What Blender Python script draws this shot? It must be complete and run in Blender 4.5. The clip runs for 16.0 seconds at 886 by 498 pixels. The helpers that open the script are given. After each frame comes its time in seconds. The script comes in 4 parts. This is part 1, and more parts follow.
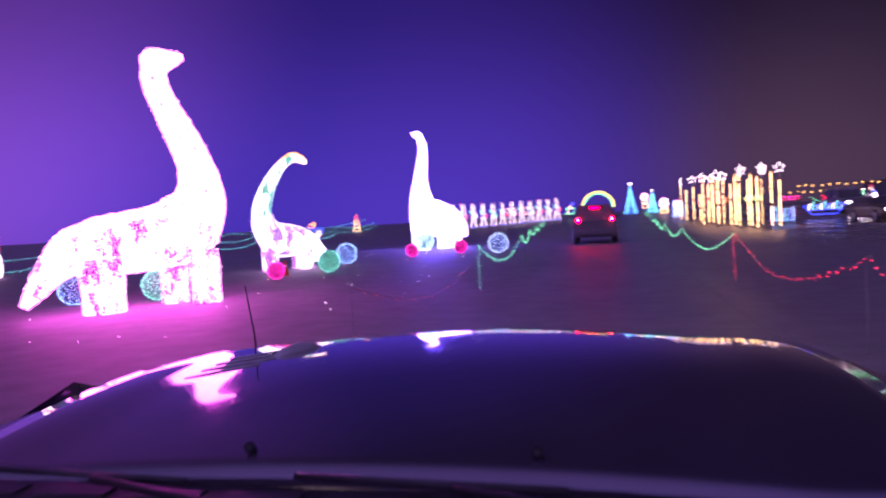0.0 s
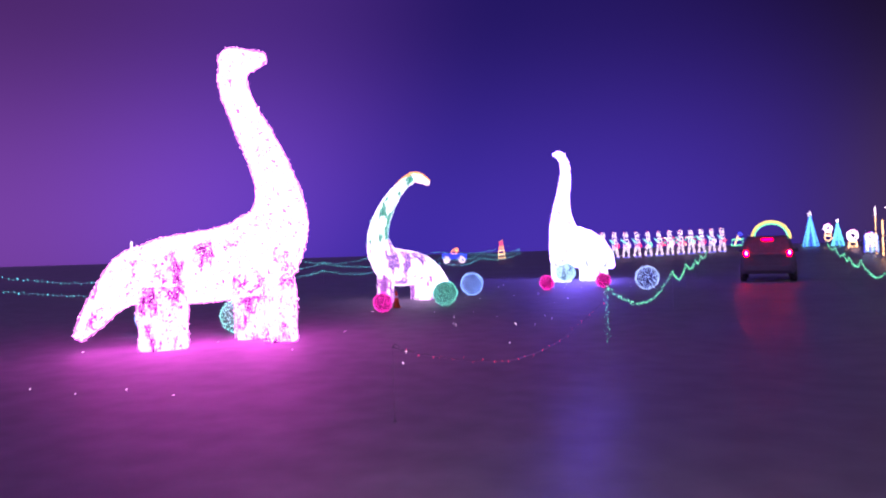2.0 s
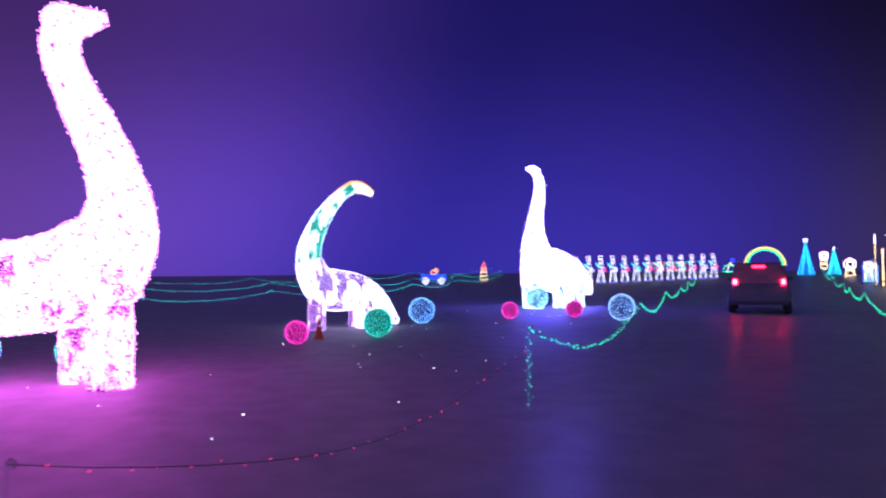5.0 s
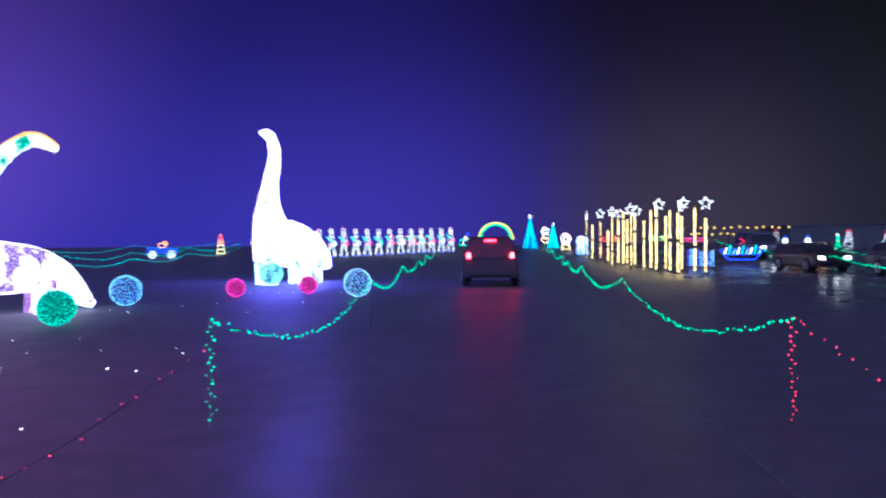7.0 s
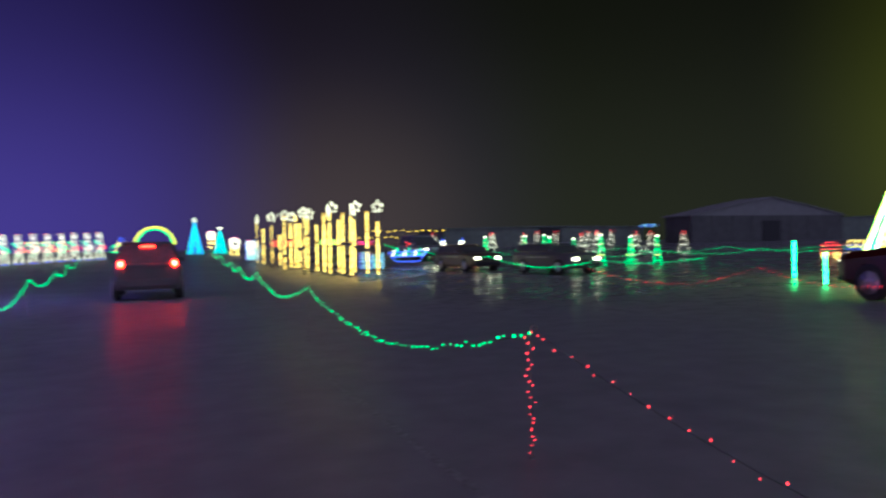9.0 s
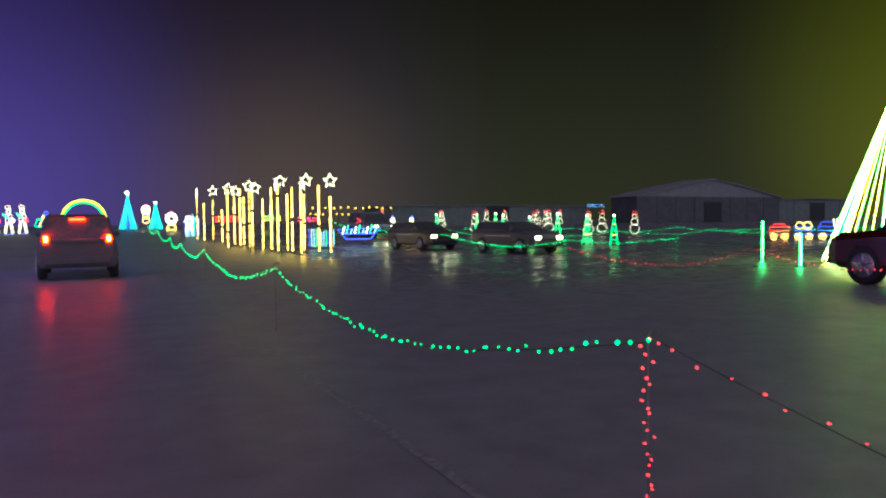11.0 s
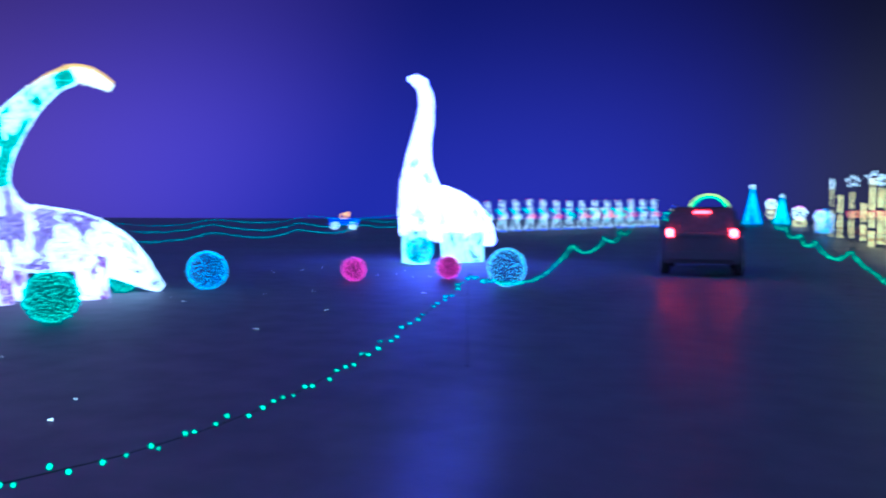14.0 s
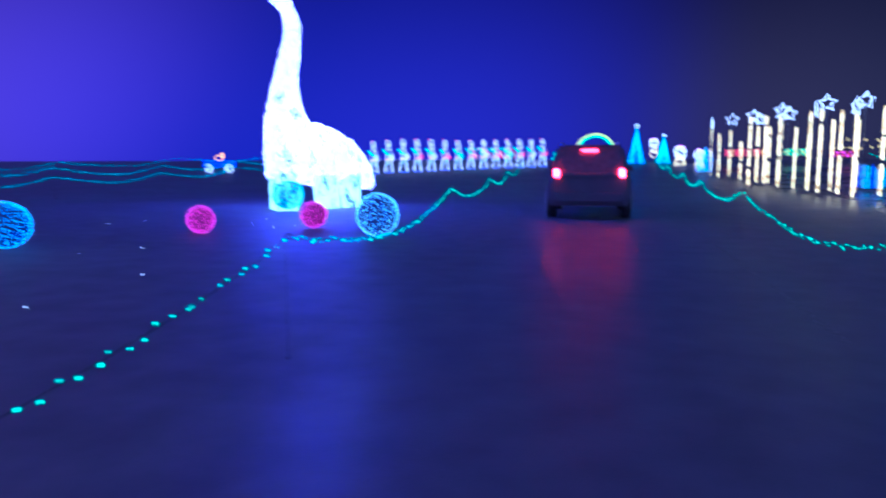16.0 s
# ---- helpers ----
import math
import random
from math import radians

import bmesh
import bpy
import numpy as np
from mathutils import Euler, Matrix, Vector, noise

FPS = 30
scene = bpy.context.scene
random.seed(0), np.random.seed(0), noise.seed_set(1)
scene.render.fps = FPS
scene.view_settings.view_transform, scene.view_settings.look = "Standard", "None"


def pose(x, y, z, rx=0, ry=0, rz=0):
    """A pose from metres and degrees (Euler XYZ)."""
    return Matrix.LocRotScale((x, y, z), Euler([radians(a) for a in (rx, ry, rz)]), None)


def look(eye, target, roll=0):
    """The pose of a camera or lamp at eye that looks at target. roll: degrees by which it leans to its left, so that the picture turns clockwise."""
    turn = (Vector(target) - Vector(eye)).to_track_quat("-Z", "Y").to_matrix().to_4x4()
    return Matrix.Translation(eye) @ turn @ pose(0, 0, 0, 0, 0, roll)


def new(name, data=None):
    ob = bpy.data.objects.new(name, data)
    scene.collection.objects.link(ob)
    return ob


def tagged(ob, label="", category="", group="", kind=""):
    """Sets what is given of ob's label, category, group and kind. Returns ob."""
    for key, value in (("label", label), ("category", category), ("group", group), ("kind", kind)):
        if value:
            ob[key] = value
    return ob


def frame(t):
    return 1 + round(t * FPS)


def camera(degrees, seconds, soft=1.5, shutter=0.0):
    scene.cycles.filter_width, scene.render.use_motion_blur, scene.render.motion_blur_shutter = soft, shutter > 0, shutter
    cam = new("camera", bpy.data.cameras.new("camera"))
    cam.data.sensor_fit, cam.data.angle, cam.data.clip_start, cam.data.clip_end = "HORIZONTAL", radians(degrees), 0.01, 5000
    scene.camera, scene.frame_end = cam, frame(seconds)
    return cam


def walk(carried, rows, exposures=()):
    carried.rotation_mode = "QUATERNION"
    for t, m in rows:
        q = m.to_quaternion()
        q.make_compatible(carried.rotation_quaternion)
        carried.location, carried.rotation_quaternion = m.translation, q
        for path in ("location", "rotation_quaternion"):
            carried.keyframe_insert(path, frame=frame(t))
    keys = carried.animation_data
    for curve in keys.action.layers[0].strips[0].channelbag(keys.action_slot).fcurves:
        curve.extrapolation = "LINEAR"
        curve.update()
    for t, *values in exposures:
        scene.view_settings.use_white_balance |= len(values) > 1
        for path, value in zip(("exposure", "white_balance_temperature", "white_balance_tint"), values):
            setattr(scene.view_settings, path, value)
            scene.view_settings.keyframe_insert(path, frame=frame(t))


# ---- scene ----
cam = camera(64.28, 16.0, soft=2.1, shutter=0.5)
# seconds, place, tilt, lean and heading of the camera in the slowly driven car
PATH = [
    (0, 0.016, -0.000, 1.354, 87.73, 3.16, 12.37),
    (0.5, 0.010, 0.709, 1.368, 87.94, 2.66, 17.85),
    (1, 0.008, 1.457, 1.385, 87.78, 2.46, 21.00),
    (1.5, -0.002, 2.165, 1.392, 88.45, 2.15, 23.34),
    (2, -0.047, 2.884, 1.391, 90.39, 1.71, 24.86),
    (2.5, -0.108, 3.552, 1.388, 92.34, 1.40, 26.27),
    (3, -0.157, 4.220, 1.391, 93.05, 1.22, 27.77),
    (3.2, -0.175, 4.451, 1.388, 93.02, 1.13, 28.30),
    (5.3, 0.065, 6.311, 1.425, 91.54, 0.13, 22.31),
    (5.5, 0.065, 6.498, 1.423, 91.34, 0.22, 20.01),
    (6, 0.046, 6.943, 1.419, 90.72, 0.20, 13.59),
    (6.5, 0.055, 7.334, 1.428, 90.09, 0.34, 8.58),
    (7, 0.049, 7.722, 1.431, 89.66, 0.42, 4.24),
    (7.5, 0.036, 8.088, 1.433, 89.39, 0.54, -0.52),
    (8, 0.030, 8.457, 1.436, 89.47, 0.76, -7.37),
    (8.5, 0.066, 8.846, 1.429, 89.37, 1.59, -14.80),
    (9, 0.072, 9.290, 1.434, 89.63, 1.24, -22.24),
    (9.2, 0.058, 9.474, 1.433, 89.64, 0.62, -25.14),
    (11.3, 0.011, 11.145, 1.398, 87.44, 0.53, -26.99),
    (11.5, 0.010, 11.310, 1.401, 87.13, 0.58, -26.35),
    (12, 0.024, 11.697, 1.402, 86.44, 0.40, -24.22),
    (12.5, 0.040, 12.066, 1.405, 85.75, 0.48, -20.98),
    (13, 0.033, 12.424, 1.390, 86.58, 0.35, -8.15),
    (13.5, 0.043, 12.858, 1.384, 86.70, 0.53, 7.20),
    (14, 0.021, 13.296, 1.376, 87.55, -0.23, 20.58),
    (14.5, -0.043, 13.689, 1.375, 87.56, -1.65, 28.37),
    (15, -0.111, 14.056, 1.368, 88.42, -1.27, 27.36),
    (15.5, -0.091, 14.492, 1.369, 86.47, -0.60, 20.19),
    (16, -0.024, 15.077, 1.358, 82.81, 0.16, 11.98),
]
# exposure and tint drift as bright figures come and go
EXPOSURE = [(0, 0.52, 6450, 76), (1.0, 0.27, 6350, 72), (3.2, 0.17, 6250, 72), (5.5, 0.0, 5200, 22), (6.0, 0.14, 5200, 12), (6.5, 0.2, 5150, 10), (7.5, 0.22, 4950, 8), (8.0, 0.6, 6400, 2), (8.6, 0.58, 7200, -15), (9.2, 0.3, 7700, -24), (11.5, 0.85, 9300, -28), (12.0, 0.05, 5500, -8), (12.5, 0.38, 6300, 2), (13.0, 0.5, 6350, 16), (13.5, 0.22, 5100, 3), (14.2, -0.1, 3680, -12), (15.3, -0.12, 3680, -2), (16.0, -0.1, 3720, 22)]
walk(cam, [(t, pose(x, y, z, rx, ry, rz)) for t, x, y, z, rx, ry, rz in PATH], EXPOSURE)

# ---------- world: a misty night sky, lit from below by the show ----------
world = bpy.data.worlds.new("night_sky")
scene.world = world
world.use_nodes = True
wn, wl = world.node_tree.nodes, world.node_tree.links
wn.clear()
w_out = wn.new("ShaderNodeOutputWorld")
w_bg = wn.new("ShaderNodeBackground")
w_geo = wn.new("ShaderNodeTexCoord")
w_sum = None
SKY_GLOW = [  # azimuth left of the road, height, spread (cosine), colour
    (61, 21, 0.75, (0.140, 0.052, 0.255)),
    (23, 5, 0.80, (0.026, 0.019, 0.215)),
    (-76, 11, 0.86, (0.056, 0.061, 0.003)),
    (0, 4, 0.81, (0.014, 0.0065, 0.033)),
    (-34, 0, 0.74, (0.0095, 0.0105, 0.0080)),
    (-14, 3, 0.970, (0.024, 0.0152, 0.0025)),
    # unseen fill glow behind the camera, added to brighten ground and facing surfaces
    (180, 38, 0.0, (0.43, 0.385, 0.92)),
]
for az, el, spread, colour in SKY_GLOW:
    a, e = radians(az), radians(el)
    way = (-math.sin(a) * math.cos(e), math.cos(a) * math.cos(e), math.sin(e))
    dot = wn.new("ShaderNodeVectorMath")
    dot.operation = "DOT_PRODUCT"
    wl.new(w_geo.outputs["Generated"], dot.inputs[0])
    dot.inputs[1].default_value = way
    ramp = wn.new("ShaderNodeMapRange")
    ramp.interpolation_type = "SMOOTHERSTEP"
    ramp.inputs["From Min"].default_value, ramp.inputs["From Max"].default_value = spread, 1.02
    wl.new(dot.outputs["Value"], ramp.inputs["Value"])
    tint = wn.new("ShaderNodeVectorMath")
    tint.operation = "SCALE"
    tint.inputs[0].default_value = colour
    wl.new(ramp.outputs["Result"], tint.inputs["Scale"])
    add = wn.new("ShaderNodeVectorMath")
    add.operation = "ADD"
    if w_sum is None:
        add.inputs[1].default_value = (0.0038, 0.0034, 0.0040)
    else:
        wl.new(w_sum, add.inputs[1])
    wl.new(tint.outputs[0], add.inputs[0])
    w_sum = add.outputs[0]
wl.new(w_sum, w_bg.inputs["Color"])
w_up = wn.new("ShaderNodeSeparateXYZ")
wl.new(w_geo.outputs["Generated"], w_up.inputs[0])
w_fade = wn.new("ShaderNodeMapRange")  # the mist thins out with height
w_fade.interpolation_type = "SMOOTHSTEP"
w_fade.inputs["From Min"].default_value, w_fade.inputs["From Max"].default_value = 0.0, 0.34
w_fade.inputs["To Min"].default_value, w_fade.inputs["To Max"].default_value = 1.12, 0.39
wl.new(w_up.outputs["Z"], w_fade.inputs["Value"])
wl.new(w_fade.outputs[0], w_bg.inputs["Strength"])
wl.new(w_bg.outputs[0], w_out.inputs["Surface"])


# ---------- materials ----------
def material(name):
    m = bpy.data.materials.new(name)
    m.use_nodes = True
    return m, m.node_tree.nodes, m.node_tree.links, m.node_tree.nodes["Principled BSDF"]


def texture(n, l, scale, detail=4.0, kind="ShaderNodeTexNoise"):
    co = n.new("ShaderNodeTexCoord")
    tex = n.new(kind)
    tex.inputs["Scale"].default_value = scale
    if kind == "ShaderNodeTexNoise":
        tex.inputs["Detail"].default_value = detail
    l.new(co.outputs["Object"], tex.inputs["Vector"])
    return tex


def ramp_of(n, l, socket, *stops):
    r = n.new("ShaderNodeValToRGB")
    while len(r.color_ramp.elements) < len(stops):
        r.color_ramp.elements.new(0.5)
    for e, (p, c) in zip(r.color_ramp.elements, stops):
        e.position, e.color = p, (*c, 1)
    l.new(socket, r.inputs["Fac"])
    return r.outputs["Color"]


def bump(n, l, bsdf, socket, strength, distance=0.02):
    b = n.new("ShaderNodeBump")
    b.inputs["Strength"].default_value, b.inputs["Distance"].default_value = strength, distance
    l.new(socket, b.inputs["Height"])
    l.new(b.outputs[0], bsdf.inputs["Normal"])


def plain(name, colour, rough=0.5, metal=0.0, scale=9.0, vary=0.25):
    m, n, l, b = material(name)
    tex = texture(n, l, scale)
    lo = tuple(c * (1 - vary) for c in colour)
    hi = tuple(min(1, c * (1 + vary)) for c in colour)
    l.new(ramp_of(n, l, tex.outputs["Fac"], (0.3, lo), (0.7, hi)), b.inputs["Base Color"])
    r = n.new("ShaderNodeMapRange")
    r.inputs["To Min"].default_value, r.inputs["To Max"].default_value = max(0.02, rough - 0.08), min(1, rough + 0.1)
    l.new(tex.outputs["Fac"], r.inputs["Value"])
    l.new(r.outputs[0], b.inputs["Roughness"])
    b.inputs["Metallic"].default_value = metal
    return m


def glow(name, colour, strength, sampled=False):
    """The glowing plastic of a small bulb or light rope: each piece differs a little."""
    m, n, l, b = material(name)
    b.inputs["Base Color"].default_value = (*[0.3 + 0.5 * c for c in colour], 1)
    b.inputs["Roughness"].default_value = 0.35
    b.inputs["Emission Color"].default_value = (*colour, 1)
    g = n.new("ShaderNodeNewGeometry")
    r = n.new("ShaderNodeMapRange")
    r.inputs["To Min"].default_value, r.inputs["To Max"].default_value = strength * 0.45, strength * 1.5
    l.new(g.outputs["Random Per Island"], r.inputs["Value"])
    l.new(r.outputs[0], b.inputs["Emission Strength"])
    if not sampled:
        m.cycles.emission_sampling = "NONE"
    return m


def netting(name, dim, bright, low, high, patch=1.6, cover=0.5, dots=26.0, dense_colour=None):
    """Wire netting thickly wound with light strings: bright bulbs over a dimmer glow, denser in some patches."""
    m, n, l, b = material(name)
    b.inputs["Base Color"].default_value = (0.035, 0.035, 0.035, 1)
    b.inputs["Roughness"].default_value = 0.7
    vor = texture(n, l, dots, kind="ShaderNodeTexVoronoi")
    spot = n.new("ShaderNodeMapRange")
    spot.interpolation_type = "SMOOTHSTEP"
    spot.inputs["From Min"].default_value, spot.inputs["From Max"].default_value = 0.50, 0.20
    l.new(vor.outputs["Distance"], spot.inputs["Value"])
    big = texture(n, l, patch, 5.0)
    big.inputs["Roughness"].default_value = 0.68
    strips = n.new("ShaderNodeMapping")
    strips.inputs["Scale"].default_value = (1.7, 1.7, 0.8)
    l.new(big.inputs["Vector"].links[0].from_socket, strips.inputs["Vector"])
    l.new(strips.outputs[0], big.inputs["Vector"])
    dense = n.new("ShaderNodeMapRange")
    dense.interpolation_type = "SMOOTHSTEP"
    dense.inputs["From Min"].default_value, dense.inputs["From Max"].default_value = cover - 0.035, cover + 0.035
    l.new(big.outputs["Fac"], dense.inputs["Value"])
    mix = n.new("ShaderNodeMix")
    mix.data_type = "RGBA"
    mix.inputs["A"].default_value, mix.inputs["B"].default_value = (*dim, 1), (*bright, 1)
    l.new(spot.outputs[0], mix.inputs["Factor"])
    hot = n.new("ShaderNodeMix")
    hot.data_type = "RGBA"
    l.new(mix.outputs["Result"], hot.inputs["A"])
    hot.inputs["B"].default_value = (*(dense_colour or bright), 1)
    l.new(hot.outputs["Result"], b.inputs["Emission Color"])
    part_a = n.new("ShaderNodeMath")
    part_a.operation = "MULTIPLY_ADD"
    l.new(spot.outputs[0], part_a.inputs[0])
    part_a.inputs[1].default_value, part_a.inputs[2].default_value = low * 1.0, low * 0.9
    gap = n.new("ShaderNodeMapRange")  # small gaps stay open between the windings
    gap.inputs["From Min"].default_value, gap.inputs["From Max"].default_value = 0.74, 0.86
    gap.inputs["To Min"].default_value, gap.inputs["To Max"].default_value = 1.0, 0.0
    l.new(vor.outputs["Distance"], gap.inputs["Value"])
    wound = n.new("ShaderNodeMath")
    wound.operation = "MULTIPLY"
    l.new(dense.outputs[0], wound.inputs[0])
    l.new(gap.outputs[0], wound.inputs[1])
    l.new(wound.outputs[0], hot.inputs["Factor"])
    total = n.new("ShaderNodeMath")
    total.operation = "MULTIPLY_ADD"
    l.new(wound.outputs[0], total.inputs[0])
    total.inputs[1].default_value = high
    l.new(part_a.outputs[0], total.inputs[2])
    l.new(total.outputs[0], b.inputs["Emission Strength"])
    bump(n, l, b, vor.outputs["Distance"], 0.6)
    return m


def wet_asphalt():
    m, n, l, b = material("wet_asphalt")
    wide = texture(n, l, 0.35, 2.0)
    mid = texture(n, l, 2.3, 4.0)
    l.new(ramp_of(n, l, mid.outputs["Fac"], (0.3, (0.165, 0.165, 0.17)), (0.7, (0.225, 0.223, 0.227))), b.inputs["Base Color"])
    r = n.new("ShaderNodeMapRange")
    r.interpolation_type = "SMOOTHSTEP"
    r.inputs["From Min"].default_value, r.inputs["From Max"].default_value = 0.2, 0.8
    r.inputs["To Min"].default_value, r.inputs["To Max"].default_value = -0.03, 0.06
    l.new(wide.outputs["Fac"], r.inputs["Value"])
    where = n.new("ShaderNodeTexCoord")
    axes = n.new("ShaderNodeSeparateXYZ")
    l.new(where.outputs["Object"], axes.inputs[0])
    wet = n.new("ShaderNodeMapRange")  # the driven lane is polished and wet, the dinosaurs' side coarse and drained
    wet.interpolation_type = "SMOOTHSTEP"
    wet.inputs["From Min"].default_value, wet.inputs["From Max"].default_value = -2.3, -1.0
    wet.inputs["To Min"].default_value, wet.inputs["To Max"].default_value = 0.66, 0.39
    l.new(axes.outputs["X"], wet.inputs["Value"])
    coarse = n.new("ShaderNodeMapRange")
    coarse.interpolation_type = "SMOOTHSTEP"
    coarse.inputs["From Min"].default_value, coarse.inputs["From Max"].default_value = 1.5, 3.0
    coarse.inputs["To Min"].default_value, coarse.inputs["To Max"].default_value = 0.0, 0.15
    l.new(axes.outputs["X"], coarse.inputs["Value"])
    film_of_water = n.new("ShaderNodeMapRange")
    film_of_water.interpolation_type = "SMOOTHSTEP"
    film_of_water.inputs["From Min"].default_value, film_of_water.inputs["From Max"].default_value = -2.3, -1.0
    film_of_water.inputs["To Min"].default_value, film_of_water.inputs["To Max"].default_value = 0.28, 0.32
    l.new(axes.outputs["X"], film_of_water.inputs["Value"])
    grain = n.new("ShaderNodeMath")
    l.new(wet.outputs[0], grain.inputs[0])
    l.new(coarse.outputs[0], grain.inputs[1])
    far = n.new("ShaderNodeMapRange")  # water lies on the far field
    far.inputs["From Min"].default_value, far.inputs["From Max"].default_value = 12.0, 40.0
    far.inputs["To Min"].default_value, far.inputs["To Max"].default_value = 0.0, 0.5
    l.new(axes.outputs["Y"], far.inputs["Value"])
    mirror = n.new("ShaderNodeMath")
    mirror.operation = "MAXIMUM"
    l.new(film_of_water.outputs[0], mirror.inputs[0])
    l.new(far.outputs[0], mirror.inputs[1])
    pooled = n.new("ShaderNodeMix")
    pooled.inputs["B"].default_value = 0.40
    l.new(far.outputs[0], pooled.inputs["Factor"])
    l.new(grain.outputs[0], pooled.inputs["A"])
    deep = n.new("ShaderNodeMapRange")  # beside the lane the water stands in shallow pools
    deep.interpolation_type = "SMOOTHSTEP"
    deep.inputs["From Min"].default_value, deep.inputs["From Max"].default_value = 19.0, 26.0
    l.new(axes.outputs["Y"], deep.inputs["Value"])
    beside = n.new("ShaderNodeMapRange")
    beside.interpolation_type = "SMOOTHSTEP"
    beside.inputs["From Min"].default_value, beside.inputs["From Max"].default_value = 4.5, 9.0
    l.new(axes.outputs["X"], beside.inputs["Value"])
    pool = n.new("ShaderNodeMath")
    pool.operation = "MULTIPLY"
    l.new(deep.outputs[0], pool.inputs[0])
    l.new(beside.outputs[0], pool.inputs[1])
    pool_shape = n.new("ShaderNodeMapRange")
    pool_shape.interpolation_type = "SMOOTHSTEP"
    pool_shape.inputs["From Min"].default_value, pool_shape.inputs["From Max"].default_value = 0.36, 0.50
    l.new(mid.outputs["Fac"], pool_shape.inputs["Value"])
    rim = n.new("ShaderNodeMath")
    rim.operation = "MULTIPLY"
    l.new(pool.outputs[0], rim.inputs[0])
    l.new(pool_shape.outputs[0], rim.inputs[1])
    shine = n.new("ShaderNodeMath")
    shine.operation = "MAXIMUM"
    l.new(rim.outputs[0], shine.inputs[0])
    l.new(mirror.outputs[0], shine.inputs[1])
    l.new(shine.outputs[0], b.inputs["Specular IOR Level"])
    still = n.new("ShaderNodeMix")
    still.inputs["B"].default_value = 0.25
    l.new(rim.outputs[0], still.inputs["Factor"])
    l.new(pooled.outputs["Result"], still.inputs["A"])
    both = n.new("ShaderNodeMath")
    l.new(r.outputs[0], both.inputs[0])
    l.new(still.outputs["Result"], both.inputs[1])
    l.new(both.outputs[0], b.inputs["Roughness"])
    chips = texture(n, l, 55.0, kind="ShaderNodeTexVoronoi")
    swell = texture(n, l, 4.0, 6.0)
    height = n.new("ShaderNodeMath")
    height.operation = "MULTIPLY_ADD"
    l.new(swell.outputs["Fac"], height.inputs[0])
    height.inputs[1].default_value = 2.0
    l.new(chips.outputs["Distance"], height.inputs[2])
    bump(n, l, b, height.outputs[0], 0.10, 0.010)
    return m


ASPHALT = wet_asphalt()
LINE = plain("worn_line_paint", (0.215, 0.215, 0.21), 0.5, 0, 14, 0.4)
CORD = plain("dark_green_cord", (0.02, 0.04, 0.025), 0.6)
STAKE = plain("galvanised_steel_rod", (0.16, 0.16, 0.17), 0.55, 0.5)
DARK_STEEL = plain("dark_steel", (0.06, 0.06, 0.065), 0.5, 0.6)
TYRE = plain("tyre_rubber", (0.022, 0.022, 0.023), 0.75)
ALLOY = plain("alloy", (0.5, 0.5, 0.52), 0.3, 0.9)
BLACK_PAINT = plain("black_car_paint", (0.15, 0.13, 0.19), 0.07, 0.6, 3, 0.1)
BLACK_PAINT.node_tree.nodes["Principled BSDF"].inputs["Coat Weight"].default_value = 1.0
BLACK_PAINT.node_tree.nodes["Principled BSDF"].inputs["Coat Roughness"].default_value = 0.02
GREY_PAINT = plain("grey_car_paint", (0.095, 0.095, 0.10), 0.55, 0.0, 3, 0.1)
SILVER_PAINT = plain("silver_car_paint", (0.3, 0.3, 0.31), 0.28, 0.5, 3, 0.1)
GLASS = plain("dark_car_glass", (0.012, 0.013, 0.015), 0.05)
TRIM = plain("black_plastic_trim", (0.02, 0.02, 0.021), 0.55)
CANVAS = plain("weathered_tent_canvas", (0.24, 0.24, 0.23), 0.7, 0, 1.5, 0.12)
# the same canvas for the walls, with their shade put into the colour
CANVAS_WALL = plain("shaded_tent_canvas", (0.10, 0.10, 0.095), 0.7, 0, 1.5, 0.2)
SHED = plain("dull_metal_cladding", (0.165, 0.195, 0.16), 0.6, 0.1, 1.2, 0.2)
CONE_PLASTIC = plain("orange_cone_plastic", (0.75, 0.12, 0.03), 0.5)
CONE_BAND = plain("white_cone_band", (0.75, 0.75, 0.72), 0.5)

PINK_NET = netting("pink_light_netting", (0.52, 0.04, 0.40), (0.85, 0.16, 0.70), 0.62, 11, 1.5, 0.43, 22, (1.0, 0.12, 0.72))
PINK_DENSE = netting("dense_pink_light_netting", (0.52, 0.04, 0.40), (0.85, 0.16, 0.70), 0.62, 11, 1.3, 0.36, 22, (1.0, 0.12, 0.72))
PINK_LEG = netting("pink_leg_netting", (0.52, 0.04, 0.40), (0.85, 0.16, 0.70), 0.7, 9, 1.8, 0.47, 22, (1.0, 0.12, 0.72))
VIOLET_NET = netting("violet_light_netting", (0.16, 0.05, 0.36), (0.40, 0.18, 0.62), 0.7, 1.2, 1.3, 0.465, 30, (0.92, 0.80, 0.98))
WHITE_NET = netting("white_light_netting", (0.35, 0.25, 0.75), (0.8, 0.75, 1.0), 0.8, 1.5, 1.7, 0.40, 26, (0.92, 0.88, 0.98))
ORCHID_NET = netting("orchid_leg_netting", (0.26, 0.05, 0.36), (0.55, 0.2, 0.6), 0.85, 1.3, 1.6, 0.50, 28, (0.95, 0.75, 1.0))
GREEN_NET = netting("green_light_netting", (0.0, 0.34, 0.18), (0.0, 0.52, 0.30), 1.0, 1.5, 1.2, 0.52, 30, (0.78, 1.0, 0.86))
GOLD_NET = netting("warm_light_netting", (0.85, 0.45, 0.12), (1.0, 0.70, 0.4), 0.9, 1.6, 3.0, 0.42, 26, (1.0, 0.88, 0.75))
